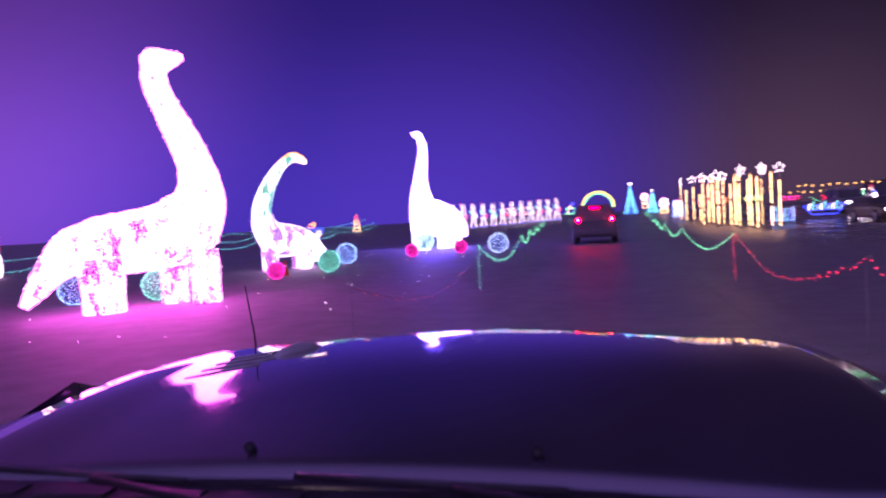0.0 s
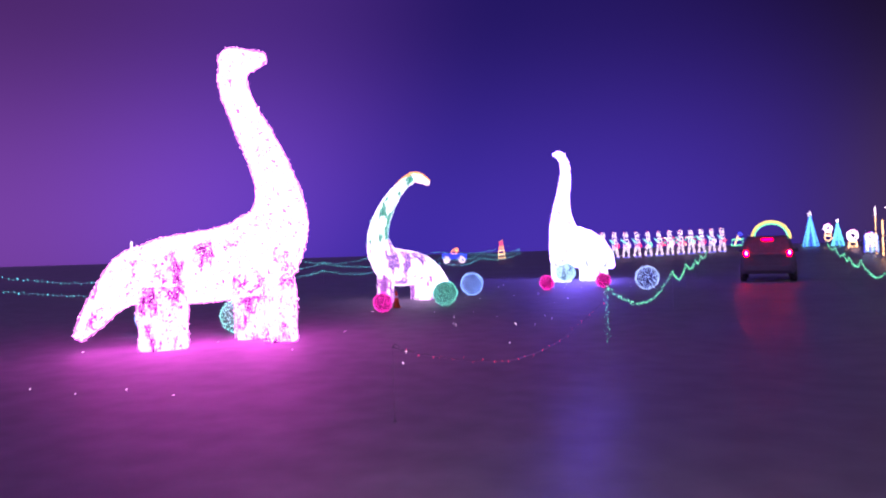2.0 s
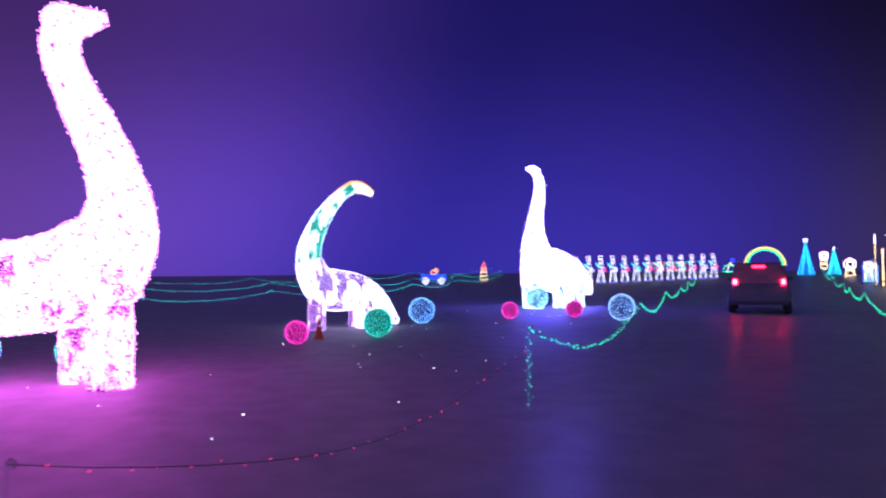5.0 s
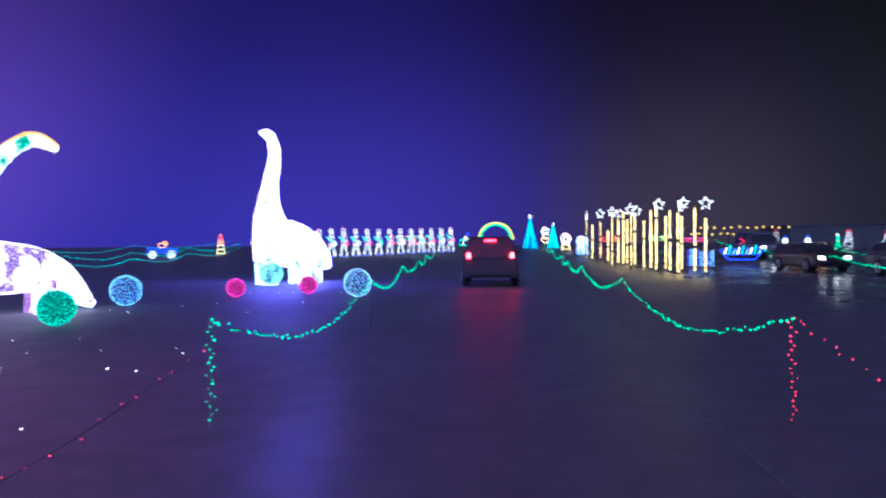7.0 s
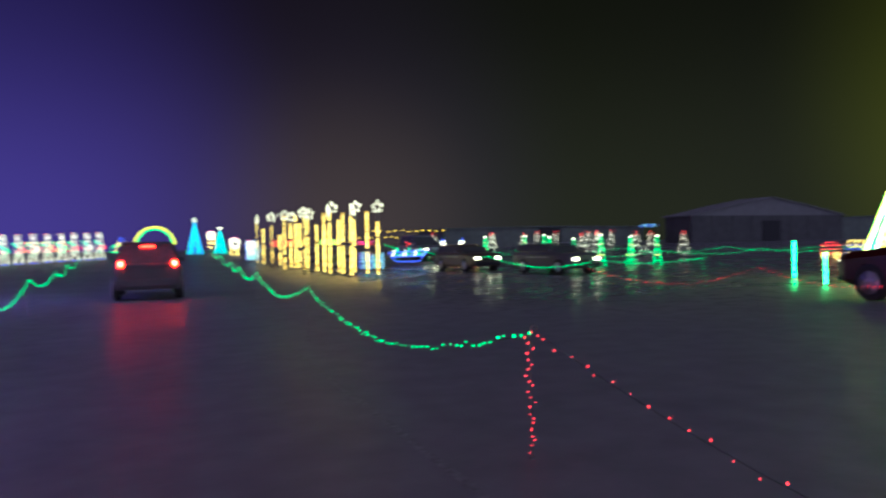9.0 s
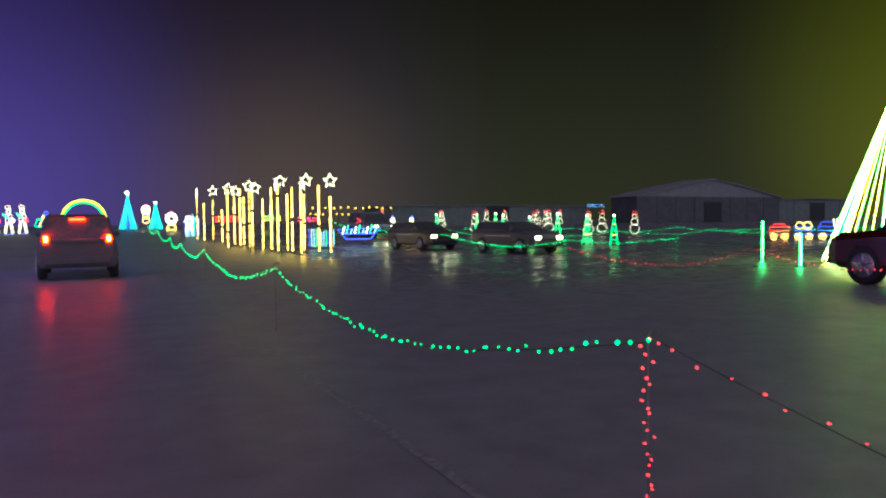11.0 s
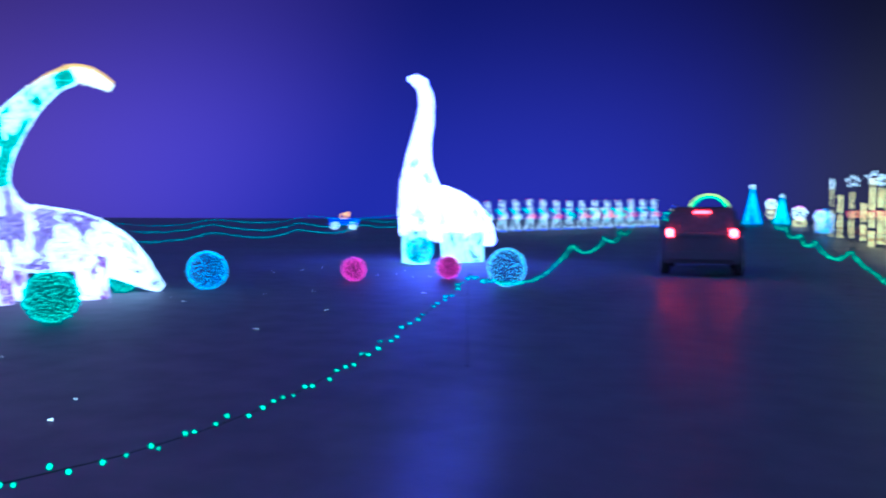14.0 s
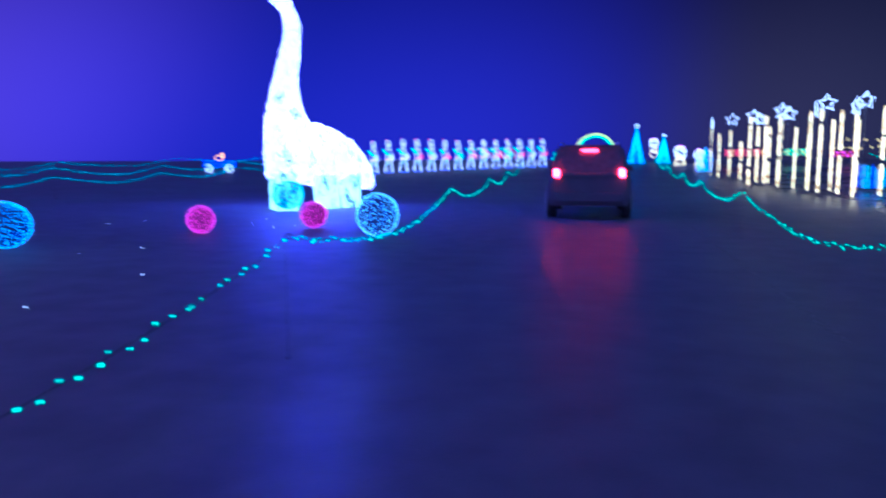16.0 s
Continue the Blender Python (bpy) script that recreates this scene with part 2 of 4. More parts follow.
ICE_NET = netting("ice_white_light_netting", (0.45, 0.55, 0.85), (1.0, 0.95, 0.97), 0.85, 7, 2.2, 0.42, 22, (0.42, 0.30, 2.9))
AQUA_NET = netting("aqua_light_netting", (0.30, 0.48, 0.55), (0.55, 0.75, 0.80), 0.7, 1.3, 2.2, 0.46, 24, (0.80, 1.0, 1.0))
BLUE_BALL = netting("blue_ball_netting", (0.0, 0.003, 0.30), (0.0, 0.015, 0.5), 0.16, 0.12, 3.0, 0.6, 12, (0.0, 0.02, 0.8))
PINK_BALL = netting("pink_ball_netting", (0.40, 0.0, 0.15), (0.7, 0.01, 0.28), 0.28, 0.15, 3.0, 0.6, 18, (0.9, 0.0, 0.36))
TEAL_BALL = netting("teal_ball_netting", (0.0, 0.20, 0.12), (0.02, 0.36, 0.22), 0.6, 0.2, 3.0, 0.6, 16, (0.0, 0.45, 0.3))
CYAN_BALL = netting("cyan_ball_netting", (0.04, 0.26, 0.36), (0.4, 0.85, 0.9), 0.6, 0.5, 3.0, 0.5, 16)

B_PINK = glow("pink_bulb", (1.0, 0.45, 0.90), 2.6)
B_ORCHID = glow("orchid_bulb", (0.95, 0.6, 1.0), 1.5)
B_MINT = glow("pale_green_bulb", (0.35, 1.0, 0.70), 1.5)
B_LILAC = glow("lilac_bulb", (0.82, 0.62, 1.0), 1.5)
B_SOFT = glow("soft_white_bulb", (0.8, 0.8, 1.0), 3)
B_WARM = glow("warm_white_bulb", (1.0, 0.78, 0.5), 1.6)
B_ICE = glow("ice_white_bulb", (0.9, 0.72, 1.0), 4.5)
B_CYAN = glow("pale_cyan_bulb", (0.55, 0.95, 1.0), 1.6)
B_BLUE = glow("blue_bulb", (0.22, 0.55, 1.0), 2.6)
B_MAGENTA = glow("magenta_bulb", (1.0, 0.05, 0.5), 2.6)
B_TEAL = glow("teal_bulb", (0.03, 0.85, 0.52), 1.9)
B_GREEN = glow("green_bulb", (0.0, 0.86, 0.29), 2.2)
B_AQUA = glow("aqua_bulb", (0.0, 0.75, 0.62), 1.6)
B_RED = glow("red_bulb", (1.0, 0.02, 0.05), 2.6)
B_WHITE = glow("white_bulb", (1.0, 0.97, 0.9), 4)
B_GOLD = glow("gold_bulb", (1.0, 0.68, 0.22), 3.4)
B_ORANGE = glow("orange_bulb", (1.0, 0.35, 0.04), 2.2)
B_DEEP = glow("deep_blue_bulb", (0.02, 0.08, 1.0), 1.7)
B_LIME = glow("lime_bulb", (0.45, 0.9, 0.03), 1.6)
B_ARCH = glow("warm_yellow_rope", (1.0, 0.80, 0.10), 1.8)
B_AZURE = glow("azure_bulb", (0.01, 0.36, 1.0), 1.8)
B_YELLOW = glow("yellow_bulb", (1.0, 0.85, 0.1), 3.0)
TAIL = glow("tail_lamp", (1.0, 0.006, 0.010), 42, True)
TAIL_CORE = glow("tail_lamp_bulb", (1.0, 0.10, 0.10), 22)
HEAD = glow("head_lamp", (1.0, 0.95, 0.88), 5.5, True)


# ---------- mesh helpers ----------
def mesh_of(name, bm, mats, smooth=False):
    me = bpy.data.meshes.new(name)
    bm.to_mesh(me)
    bm.free()
    for m in mats if isinstance(mats, (list, tuple)) else [mats]:
        me.materials.append(m)
    if smooth:
        me.polygons.foreach_set("use_smooth", [True] * len(me.polygons))
    return me


def part(name, bm, mats, parent=None, label="", smooth=False):
    ob = new(name, mesh_of(name, bm, mats, smooth))
    if parent:
        ob.parent = parent
    if label:
        ob["label"] = label
    return ob


def raw_part(name, verts, faces, mats, parent=None, label="", smooth=False):
    me = bpy.data.meshes.new(name)
    me.from_pydata(verts, [], faces)
    for m in mats if isinstance(mats, (list, tuple)) else [mats]:
        me.materials.append(m)
    if smooth:
        me.polygons.foreach_set("use_smooth", [True] * len(me.polygons))
    ob = new(name, me)
    if parent:
        ob.parent = parent
    if label:
        ob["label"] = label
    return ob


def thing(name, m, label, category, group="", kind=""):
    ob = new(name)
    ob.empty_display_size = 0.2
    ob.matrix_basis = m
    return tagged(ob, label, category, group, kind)


def box(bm, cx, cy, cz, sx, sy, sz, bevel=0.0):
    g = bmesh.ops.create_cube(bm, size=1, matrix=Matrix.Translation((cx, cy, cz)) @ Matrix.Diagonal((sx, sy, sz, 1)))
    if bevel:
        es = list({e for v in g["verts"] for e in v.link_edges})
        bmesh.ops.bevel(bm, geom=es, offset=bevel, segments=2, affect="EDGES", profile=0.6)
    return bm


def tube_data(points, radius, sides=6, closed=False):
    """Vertices and faces of a round bar along points; radius is a number or one for each point."""
    pts = [Vector(p) for p in points]
    count = len(pts)
    rads = radius if isinstance(radius, (list, tuple)) else [radius] * count
    verts, faces = [], []
    for i, p in enumerate(pts):
        a = pts[(i - 1) % count] if closed or i else p
        b = pts[(i + 1) % count] if closed or i < count - 1 else p
        d = (b - a).normalized() if (b - a).length > 1e-9 else Vector((0, 0, 1))
        u = d.cross(Vector((0, 0, 1)) if abs(d.z) < 0.9 else Vector((1, 0, 0))).normalized()
        w = d.cross(u)
        for k in range(sides):
            g = 2 * math.pi * k / sides
            verts.append(p + (u * math.cos(g) + w * math.sin(g)) * rads[i])
    for i in range(count if closed else count - 1):
        j = (i + 1) % count
        for k in range(sides):
            q = (k + 1) % sides
            faces.append((i * sides + k, i * sides + q, j * sides + q, j * sides + k))
    if not closed:
        faces.append(tuple(reversed(range(sides))))
        faces.append(tuple((count - 1) * sides + k for k in range(sides)))
    return [tuple(v) for v in verts], faces


def merge(*datas):
    verts, faces = [], []
    for v, f in datas:
        o = len(verts)
        verts += v
        faces += [tuple(i + o for i in q) for q in f]
    return verts, faces


def bar(name, points, radius, mat, parent=None, label="", sides=6, closed=False):
    v, f = tube_data(points, radius, sides, closed)
    return raw_part(name, v, f, mat, parent, label, True)


OCTA_V = [(1, 0, 0), (-1, 0, 0), (0, 1, 0), (0, -1, 0), (0, 0, 1), (0, 0, -1)]
OCTA_F = [(0, 2, 4), (2, 1, 4), (1, 3, 4), (3, 0, 4), (2, 0, 5), (1, 2, 5), (3, 1, 5), (0, 3, 5)]


def bulbs_data(points, size):
    verts, faces = [], []
    for i, p in enumerate(points):
        s = size * random.uniform(0.75, 1.25)
        verts += [(p[0] + s * a, p[1] + s * b, p[2] + s * c) for a, b, c in OCTA_V]
        faces += [tuple(6 * i + k for k in f) for f in OCTA_F]
    return verts, faces


def bulbs(name, points, size, mat, parent=None, label=""):
    v, f = bulbs_data(points, size)
    ob = raw_part(name, v, f, mat, parent, label)
    ob["kind"] = "stuff"
    return ob


def along(points, step, jitter=0.0):
    """Places at even steps along a line of points."""
    out, left = [], 0.0
    pts = [Vector(p) for p in points]
    for a, b in zip(pts, pts[1:]):
        d = (b - a).length
        s = left
        while s < d:
            q = a.lerp(b, s / d)
            out.append((q.x + random.uniform(-jitter, jitter), q.y + random.uniform(-jitter, jitter), q.z + random.uniform(-jitter, jitter)))
            s += step
        left = s - d
    return out


def smooth_step(a, b, x):
    t = min(1.0, max(0.0, (x - a) / (b - a)))
    return t * t * (3 - 2 * t)


def ground_z(x, y):
    """The field rises gently by a metre beyond the dinosaurs."""
    return 1.0 * smooth_step(40, 78, y)


# ---------- ground ----------
def build_ground():
    xs = [-2500, -900, -400, -200] + [-120 + 6 * i for i in range(41)] + [200, 400, 900, 2500]
    ys = [-900, -300, -100] + [-40 + 4 * i for i in range(36)] + [130, 200, 400, 1000, 2500]
    verts = [(x, y, ground_z(x, y)) for y in ys for x in xs]
    w = len(xs)
    faces = [(j * w + i, j * w + i + 1, (j + 1) * w + i + 1, (j + 1) * w + i) for j in range(len(ys) - 1) for i in range(w - 1)]
    g = raw_part("ground", verts, faces, ASPHALT, smooth=True)
    tagged(g, "wide sheet of dark wet asphalt under the light show", "ground", kind="structure")
    bm = bmesh.new()
    n = 60
    for i in range(n):
        if random.random() < 0.12:
            continue
        y0, y1 = -4 + 0.95 * i, -4 + 0.95 * (i + 1)
        a = [bm.verts.new((x + 0.01 * (y - 20), y, ground_z(0, y) + 0.004)) for x, y in ((1.80, y0), (1.86 + random.uniform(0, 0.02), y0), (1.86 + random.uniform(0, 0.02), y1), (1.80, y1))]
        bm.faces.new(a)
    ln = part("lane_line", bm, LINE)
    tagged(ln, "faint worn edge line painted on wet asphalt", "road marking", kind="structure")


build_ground()


# ---------- dinosaurs ----------
def loft(stations, seg=20):
    """A tube through stations (s, z, half height, half width) in the upright plane; returns its rings."""
    fine = []
    k = len(stations)
    for i in range(k - 1):
        p0, p1, p2, p3 = (stations[max(0, i - 1)], stations[i], stations[i + 1], stations[min(k - 1, i + 2)])
        for j in range(5):
            t = j / 5
            fine.append(tuple(0.5 * (2 * b + (c - a) * t + (2 * a - 5 * b + 4 * c - d) * t * t + (3 * b - a - 3 * c + d) * t ** 3) for a, b, c, d in zip(p0, p1, p2, p3)))
    fine.append(stations[-1])
    rings = []
    for i, (s, z, a, w) in enumerate(fine):
        s0, z0 = fine[max(0, i - 1)][:2]
        s1, z1 = fine[min(len(fine) - 1, i + 1)][:2]
        d = Vector((s1 - s0, 0, z1 - z0)).normalized()
        up = Vector((-d.z, 0, d.x))
        rings.append([Vector((s, 0, z)) + up * (a * math.cos(g)) + Vector((0, 1, 0)) * (w * math.sin(g)) for g in [2 * math.pi * q / seg for q in range(seg)]])
    return rings


def skin(rings):
    seg = len(rings[0])
    verts = [tuple(v) for r in rings for v in r]
    faces = []
    for i in range(len(rings) - 1):
        for k in range(seg):
            q = (k + 1) % seg
            faces.append((i * seg + k, i * seg + q, (i + 1) * seg + q, (i + 1) * seg + k))
    faces.append(tuple(reversed(range(seg))))
    faces.append(tuple((len(rings) - 1) * seg + k for k in range(seg)))
    return verts, faces


def bulb_places(rings, step, out):
    """Bulbs in uneven rows round a shell, as string lights sit on netting; some stand further off."""
    seg = len(rings[0])
    mids = [sum(r, Vector()) / seg for r in rings]
    places, run = [], 0.0
    for i in range(len(rings) - 1):
        gap = max((rings[i + 1][k] - rings[i][k]).length for k in range(seg))
        while run < gap:
            f = run / gap
            row = [rings[i][k].lerp(rings[i + 1][k], f) for k in range(seg)]
            mid = mids[i].lerp(mids[i + 1], f)
            left = random.uniform(0, step)
            for k in range(seg):
                a, b = row[k], row[(k + 1) % seg]
                d = (b - a).length
                while left < d:
                    p = a.lerp(b, left / d)
                    away = (p - mid).normalized()
                    drift = Vector((random.uniform(-1, 1), random.uniform(-1, 1), random.uniform(-1, 1))) * step * 0.3
                    places.append(p + drift + away * out * random.random() ** 1.6)
                    left += step
                left -= d
            run += step
        run -= gap
    return places


def leg_rings(s, y, top, wide, deep, lean=0.0):
    rows = [(top, 0.92), (top * 0.62, 1.0), (top * 0.3, 0.94), (0.06, 0.98), (0.0, 0.95)]
    return [[Vector((s + lean * (top - z) + wide * f * math.cos(g), y + deep * f * math.sin(g), z)) for g in [2 * math.pi * q / 14 for q in range(14)]] for z, f in rows]


GOLD_EDGE = glow("gold_edge_lights", (1.0, 0.45, 0.05), 1.3)


def dinosaur(x, y, heading, pieces, legs, bulb_mat, label, bulb_size, step, grow=1.0, edges=None):
    root = thing("dinosaur_light_sculpture", pose(x, y, ground_z(x, y), rz=heading), label, "light sculpture", "lit dinosaurs in a row")
    spots = []
    for name, stations, mat, text, *own in pieces:
        rings = loft([(st[0] * grow, st[1] * grow, st[2] * grow - 0.8 * bulb_size, st[3] * grow - 0.8 * bulb_size) for st in stations])
        v, f = skin(rings)
        shell = raw_part(name, v, f, mat, root, text, True)
        if edges and name != "head":
            for k in (0, len(rings[0]) // 2):
                bar("edge_rope", [r[k] for r in rings], 0.026, edges, shell, "thick white edge of lights", 7)
                bulbs("edge_bulbs", along([r[k] for r in rings], 0.016, 0.032), 0.010, B_SOFT, shell)
        if edges and name == "neck":
            top_edge = [r[len(r) // 2] + Vector((0, 0, 0.02)) for r in rings[:len(rings) // 3]]
            bar("upper_edge_rope", top_edge, [0.045 * (1 - i / len(top_edge)) + 0.008 for i in range(len(top_edge))], GOLD_EDGE, shell, "gold upper edge of lights", 7)
        if edges and name == "head":
            bar("edge_rope", [r[len(r) // 2] + Vector((0, 0, 0.02)) for r in rings], 0.045, GOLD_EDGE, shell, "gold upper edge of lights", 7)
        places = bulb_places(rings, step * (own[1] if own else 1), bulb_size * 3.2)
        if own:
            bulbs("light_string", places, bulb_size, own[0], shell)
        else:
            spots += places
    for s, yy, top, wide, deep, mat in legs:
        rings = leg_rings(s * grow, yy * grow, top * grow, wide * grow, deep * grow)
        v, f = skin(rings)
        leg = raw_part("leg", v, f, mat, root, "", True)
        places = bulb_places(rings, step * 1.15, bulb_size * 2)
        if mat is AQUA_NET:
            bulbs("light_string", places, bulb_size * 0.8, B_CYAN, leg)
        else:
            spots += places
    bulbs("light_string", spots, bulb_size, bulb_mat, root)
    return root


def heading_of(hx, hy):
    return math.degrees(math.atan2(hy, hx))


# the tall pink one, walking away to the right
dinosaur(-7.93, 12.54, heading_of(0.70, 0.714), [
    ("tail", [(-2.72, 0.22, 0.07, 0.06), (-2.52, 0.48, 0.17, 0.14), (-2.25, 0.83, 0.26, 0.24), (-1.95, 1.08, 0.40, 0.36), (-1.75, 1.12, 0.45, 0.42)], PINK_NET, ""),
    ("body", [(-1.80, 1.10, 0.44, 0.42), (-1.5, 1.16, 0.52, 0.46), (-1.0, 1.22, 0.55, 0.48), (-0.5, 1.28, 0.58, 0.48), (-0.1, 1.40, 0.62, 0.48), (0.22, 1.62, 0.60, 0.44)], PINK_NET, ""),
    ("neck", [(0.02, 1.42, 0.60, 0.44), (0.26, 1.85, 0.50, 0.38), (0.30, 2.3, 0.37, 0.33), (0.18, 2.78, 0.30, 0.28), (0.0, 3.2, 0.28, 0.24), (-0.19, 3.6, 0.24, 0.21), (-0.34, 3.95, 0.22, 0.2), (-0.40, 4.27, 0.215, 0.19), (-0.32, 4.48, 0.22, 0.19)], PINK_DENSE, ""),
    ("head", [(-0.57, 4.45, 0.10, 0.12), (-0.43, 4.50, 0.22, 0.19), (-0.21, 4.53, 0.19, 0.18), (-0.02, 4.58, 0.13, 0.14), (0.13, 4.63, 0.06, 0.07)], PINK_DENSE, ""),
], [(0.22, -0.30, 1.0, 0.27, 0.20, PINK_LEG), (-1.52, -0.30, 0.95, 0.36, 0.20, PINK_LEG), (-0.18, 0.42, 1.0, 0.25, 0.2, PINK_LEG), (-1.45, 0.40, 0.95, 0.3, 0.2, PINK_LEG)],
    B_PINK, "tall long-necked dinosaur of wire netting glowing pinkish white on asphalt", 0.0115, 0.044, 1.052)

# the curled one in green and violet, facing away from the lane
dinosaur(-10.25, 21.92, heading_of(0.5, 0.87), [
    ("head", [(1.02, 3.50, 0.06, 0.06), (0.85, 3.57, 0.11, 0.10), (0.62, 3.65, 0.125, 0.11), (0.40, 3.63, 0.125, 0.11)], GOLD_NET, "warm white netting", B_WARM, 1.0),
    ("neck", [(0.44, 3.64, 0.125, 0.11), (0.12, 3.44, 0.14, 0.12), (-0.17, 3.15, 0.17, 0.15), (-0.43, 2.80, 0.22, 0.18), (-0.66, 2.38, 0.26, 0.21), (-0.79, 2.0, 0.30, 0.24), (-0.80, 1.7, 0.33, 0.28)], GREEN_NET, "green netting with white patches", B_MINT, 1.2),
    ("body", [(-0.80, 1.74, 0.34, 0.30), (-0.70, 1.4, 0.40, 0.36), (-0.45, 1.10, 0.48, 0.42), (-0.1, 0.98, 0.52, 0.46), (0.35, 0.95, 0.48, 0.44), (0.75, 0.88, 0.42, 0.4)], VIOLET_NET, "violet and white netting", B_LILAC, 1.0),
    ("tail", [(0.62, 0.92, 0.42, 0.41), (1.0, 0.72, 0.38, 0.32), (1.32, 0.48, 0.28, 0.22), (1.6, 0.24, 0.16, 0.13), (1.8, 0.09, 0.06, 0.06)], WHITE_NET, "white netting", B_SOFT, 1.0),
], [(-0.72, -0.28, 0.8, 0.22, 0.17, ORCHID_NET), (-0.45, 0.30, 0.8, 0.22, 0.17, ORCHID_NET), (0.62, -0.28, 0.7, 0.24, 0.17, ORCHID_NET), (0.7, 0.3, 0.7, 0.22, 0.17, ORCHID_NET)],
    B_ORCHID, "curled long-necked dinosaur of netting lit green, violet and white", 0.010, 0.042, 1.035, edges=WHITE_NET)

# the tall white one in blue light
dinosaur(-8.0, 34.0, heading_of(0.6, 0.8), [
    ("head", [(-0.99, 5.64, 0.04, 0.05), (-0.86, 5.62, 0.12, 0.10), (-0.64, 5.60, 0.18, 0.14), (-0.44, 5.46, 0.20, 0.15)], ICE_NET, ""),
    ("neck", [(-0.50, 5.53, 0.16, 0.13), (-0.38, 5.22, 0.21, 0.15), (-0.35, 4.8, 0.235, 0.17), (-0.41, 4.3, 0.27, 0.20), (-0.54, 3.75, 0.32, 0.24), (-0.62, 3.25, 0.38, 0.30), (-0.64, 2.7, 0.50, 0.38)], ICE_NET, ""),
    ("body", [(-0.63, 2.85, 0.47, 0.36), (-0.56, 2.3, 0.62, 0.46), (-0.36, 1.85, 0.76, 0.54), (0.1, 1.56, 0.87, 0.58), (0.7, 1.42, 0.84, 0.58), (1.25, 1.24, 0.72, 0.50)], ICE_NET, ""),
    ("tail", [(1.1, 1.3, 0.77, 0.58), (1.6, 1.05, 0.57, 0.42), (1.98, 0.80, 0.36, 0.26), (2.26, 0.56, 0.09, 0.08)], ICE_NET, ""),
    ("chest", [(-0.62, 2.6, 0.56, 0.40), (-0.66, 2.0, 0.57, 0.44), (-0.68, 1.4, 0.56, 0.45), (-0.68, 0.88, 0.54, 0.45)], ICE_NET, ""),
], [(-0.86, -0.36, 1.0, 0.34, 0.24, AQUA_NET), (-0.64, 0.36, 1.0, 0.34, 0.24, AQUA_NET), (1.22, -0.36, 0.95, 0.34, 0.24, AQUA_NET), (1.45, 0.36, 0.9, 0.30, 0.24, AQUA_NET), (0.42, -0.36, 0.95, 0.42, 0.22, AQUA_NET)],
    B_ICE, "tall long-necked dinosaur of netting glowing ice white with aqua legs", 0.016, 0.07)


# ---------- light balls ----------
W_BLUE = glow("blue_wound_string", (0.20, 0.56, 1.0), 3.0)
W_PALE = glow("pale_blue_wound_string", (0.36, 0.72, 1.0), 2.8)
W_PINK = glow("magenta_wound_string", (1.0, 0.04, 0.40), 2.2)
W_TEAL = glow("teal_wound_string", (0.01, 0.95, 0.52), 1.7)
W_AQUA = glow("aqua_wound_string", (0.22, 0.9, 1.0), 1.7)


def light_ball(x, y, r, net, bulb, label):
    root = thing("light_ball", pose(x, y, ground_z(x, y), rz=random.uniform(0, 360)), label, "light ball", "light balls beside the dinosaurs")
    bm = bmesh.new()
    bmesh.ops.create_icosphere(bm, subdivisions=3, radius=r * 0.94, matrix=Matrix.Translation((0, 0, r * 0.97)))
    part("wire_sphere", bm, net, root, "", True)
    spots = []
    count = int(1650 * r)
    for i in range(count):
        up = 1 - 2 * (i + 0.5) / count
        flat = math.sqrt(1 - up * up)
        d = Vector((flat * math.cos(2.39996 * i), flat * math.sin(2.39996 * i), up))
        d = (d + 0.035 * Vector((random.gauss(0, 1), random.gauss(0, 1), random.gauss(0, 1)))).normalized()
        spots.append(d * r * random.uniform(0.95, 1.01) + Vector((0, 0, r)))
    bulbs("light_string", spots, 0.0105, bulb, root)


for x, y, r, net, bulb, label in [
    (-9.0, 24.4, 0.37, BLUE_BALL, W_BLUE, "wire ball wound with pale blue string lights on asphalt"),
    (-3.80, 27.2, 0.39, BLUE_BALL, W_PALE, "wire ball wound with pale blue string lights beside the garland"),
    (-7.25, 27.1, 0.26, PINK_BALL, W_PINK, "small wire ball wound with magenta string lights on asphalt"),
    (-5.55, 28.5, 0.27, PINK_BALL, W_PINK, "small wire ball wound with magenta lights before the white dinosaur"),
    (-8.0, 20.1, 0.34, TEAL_BALL, W_TEAL, "wire ball wound with teal lights before the curled dinosaur"),
    (-10.1, 23.4, 0.26, TEAL_BALL, W_TEAL, "teal wire ball standing behind the curled dinosaur's legs"),
    (-8.78, 18.1, 0.24, PINK_BALL, W_PINK, "small wire ball wound with magenta lights near the curled dinosaur"),
    (-10.9, 12.9, 0.33, BLUE_BALL, W_BLUE, "blue wire ball behind the pink dinosaur's tail"),
    (-9.25, 13.4, 0.33, TEAL_BALL, W_TEAL, "teal wire ball behind the pink dinosaur's legs"),
    (-8.15, 33.0, 0.44, CYAN_BALL, W_AQUA, "pale cyan wire ball against the white dinosaur's foot"),
]:
    light_ball(x, y, r, net, bulb, label)


# ---------- garlands ----------
def stake(x, y, h, label, wrap=None):
    root = thing("garland_stake", pose(x, y, ground_z(x, y)), label, "stake", "stakes holding light garlands")
    bar("rod", [(0, 0, 0), (0, 0, h)], 0.003, STAKE, root)
    bar("base_plate", [(0, 0, 0), (0, 0, 0.008)], 0.018, STAKE, root, "", 12)
    bar("hook", [(0, 0, h), (0.02, 0, h + 0.03), (0.05, 0, h + 0.02), (0.05, 0, h - 0.01)], 0.006, STAKE, root)
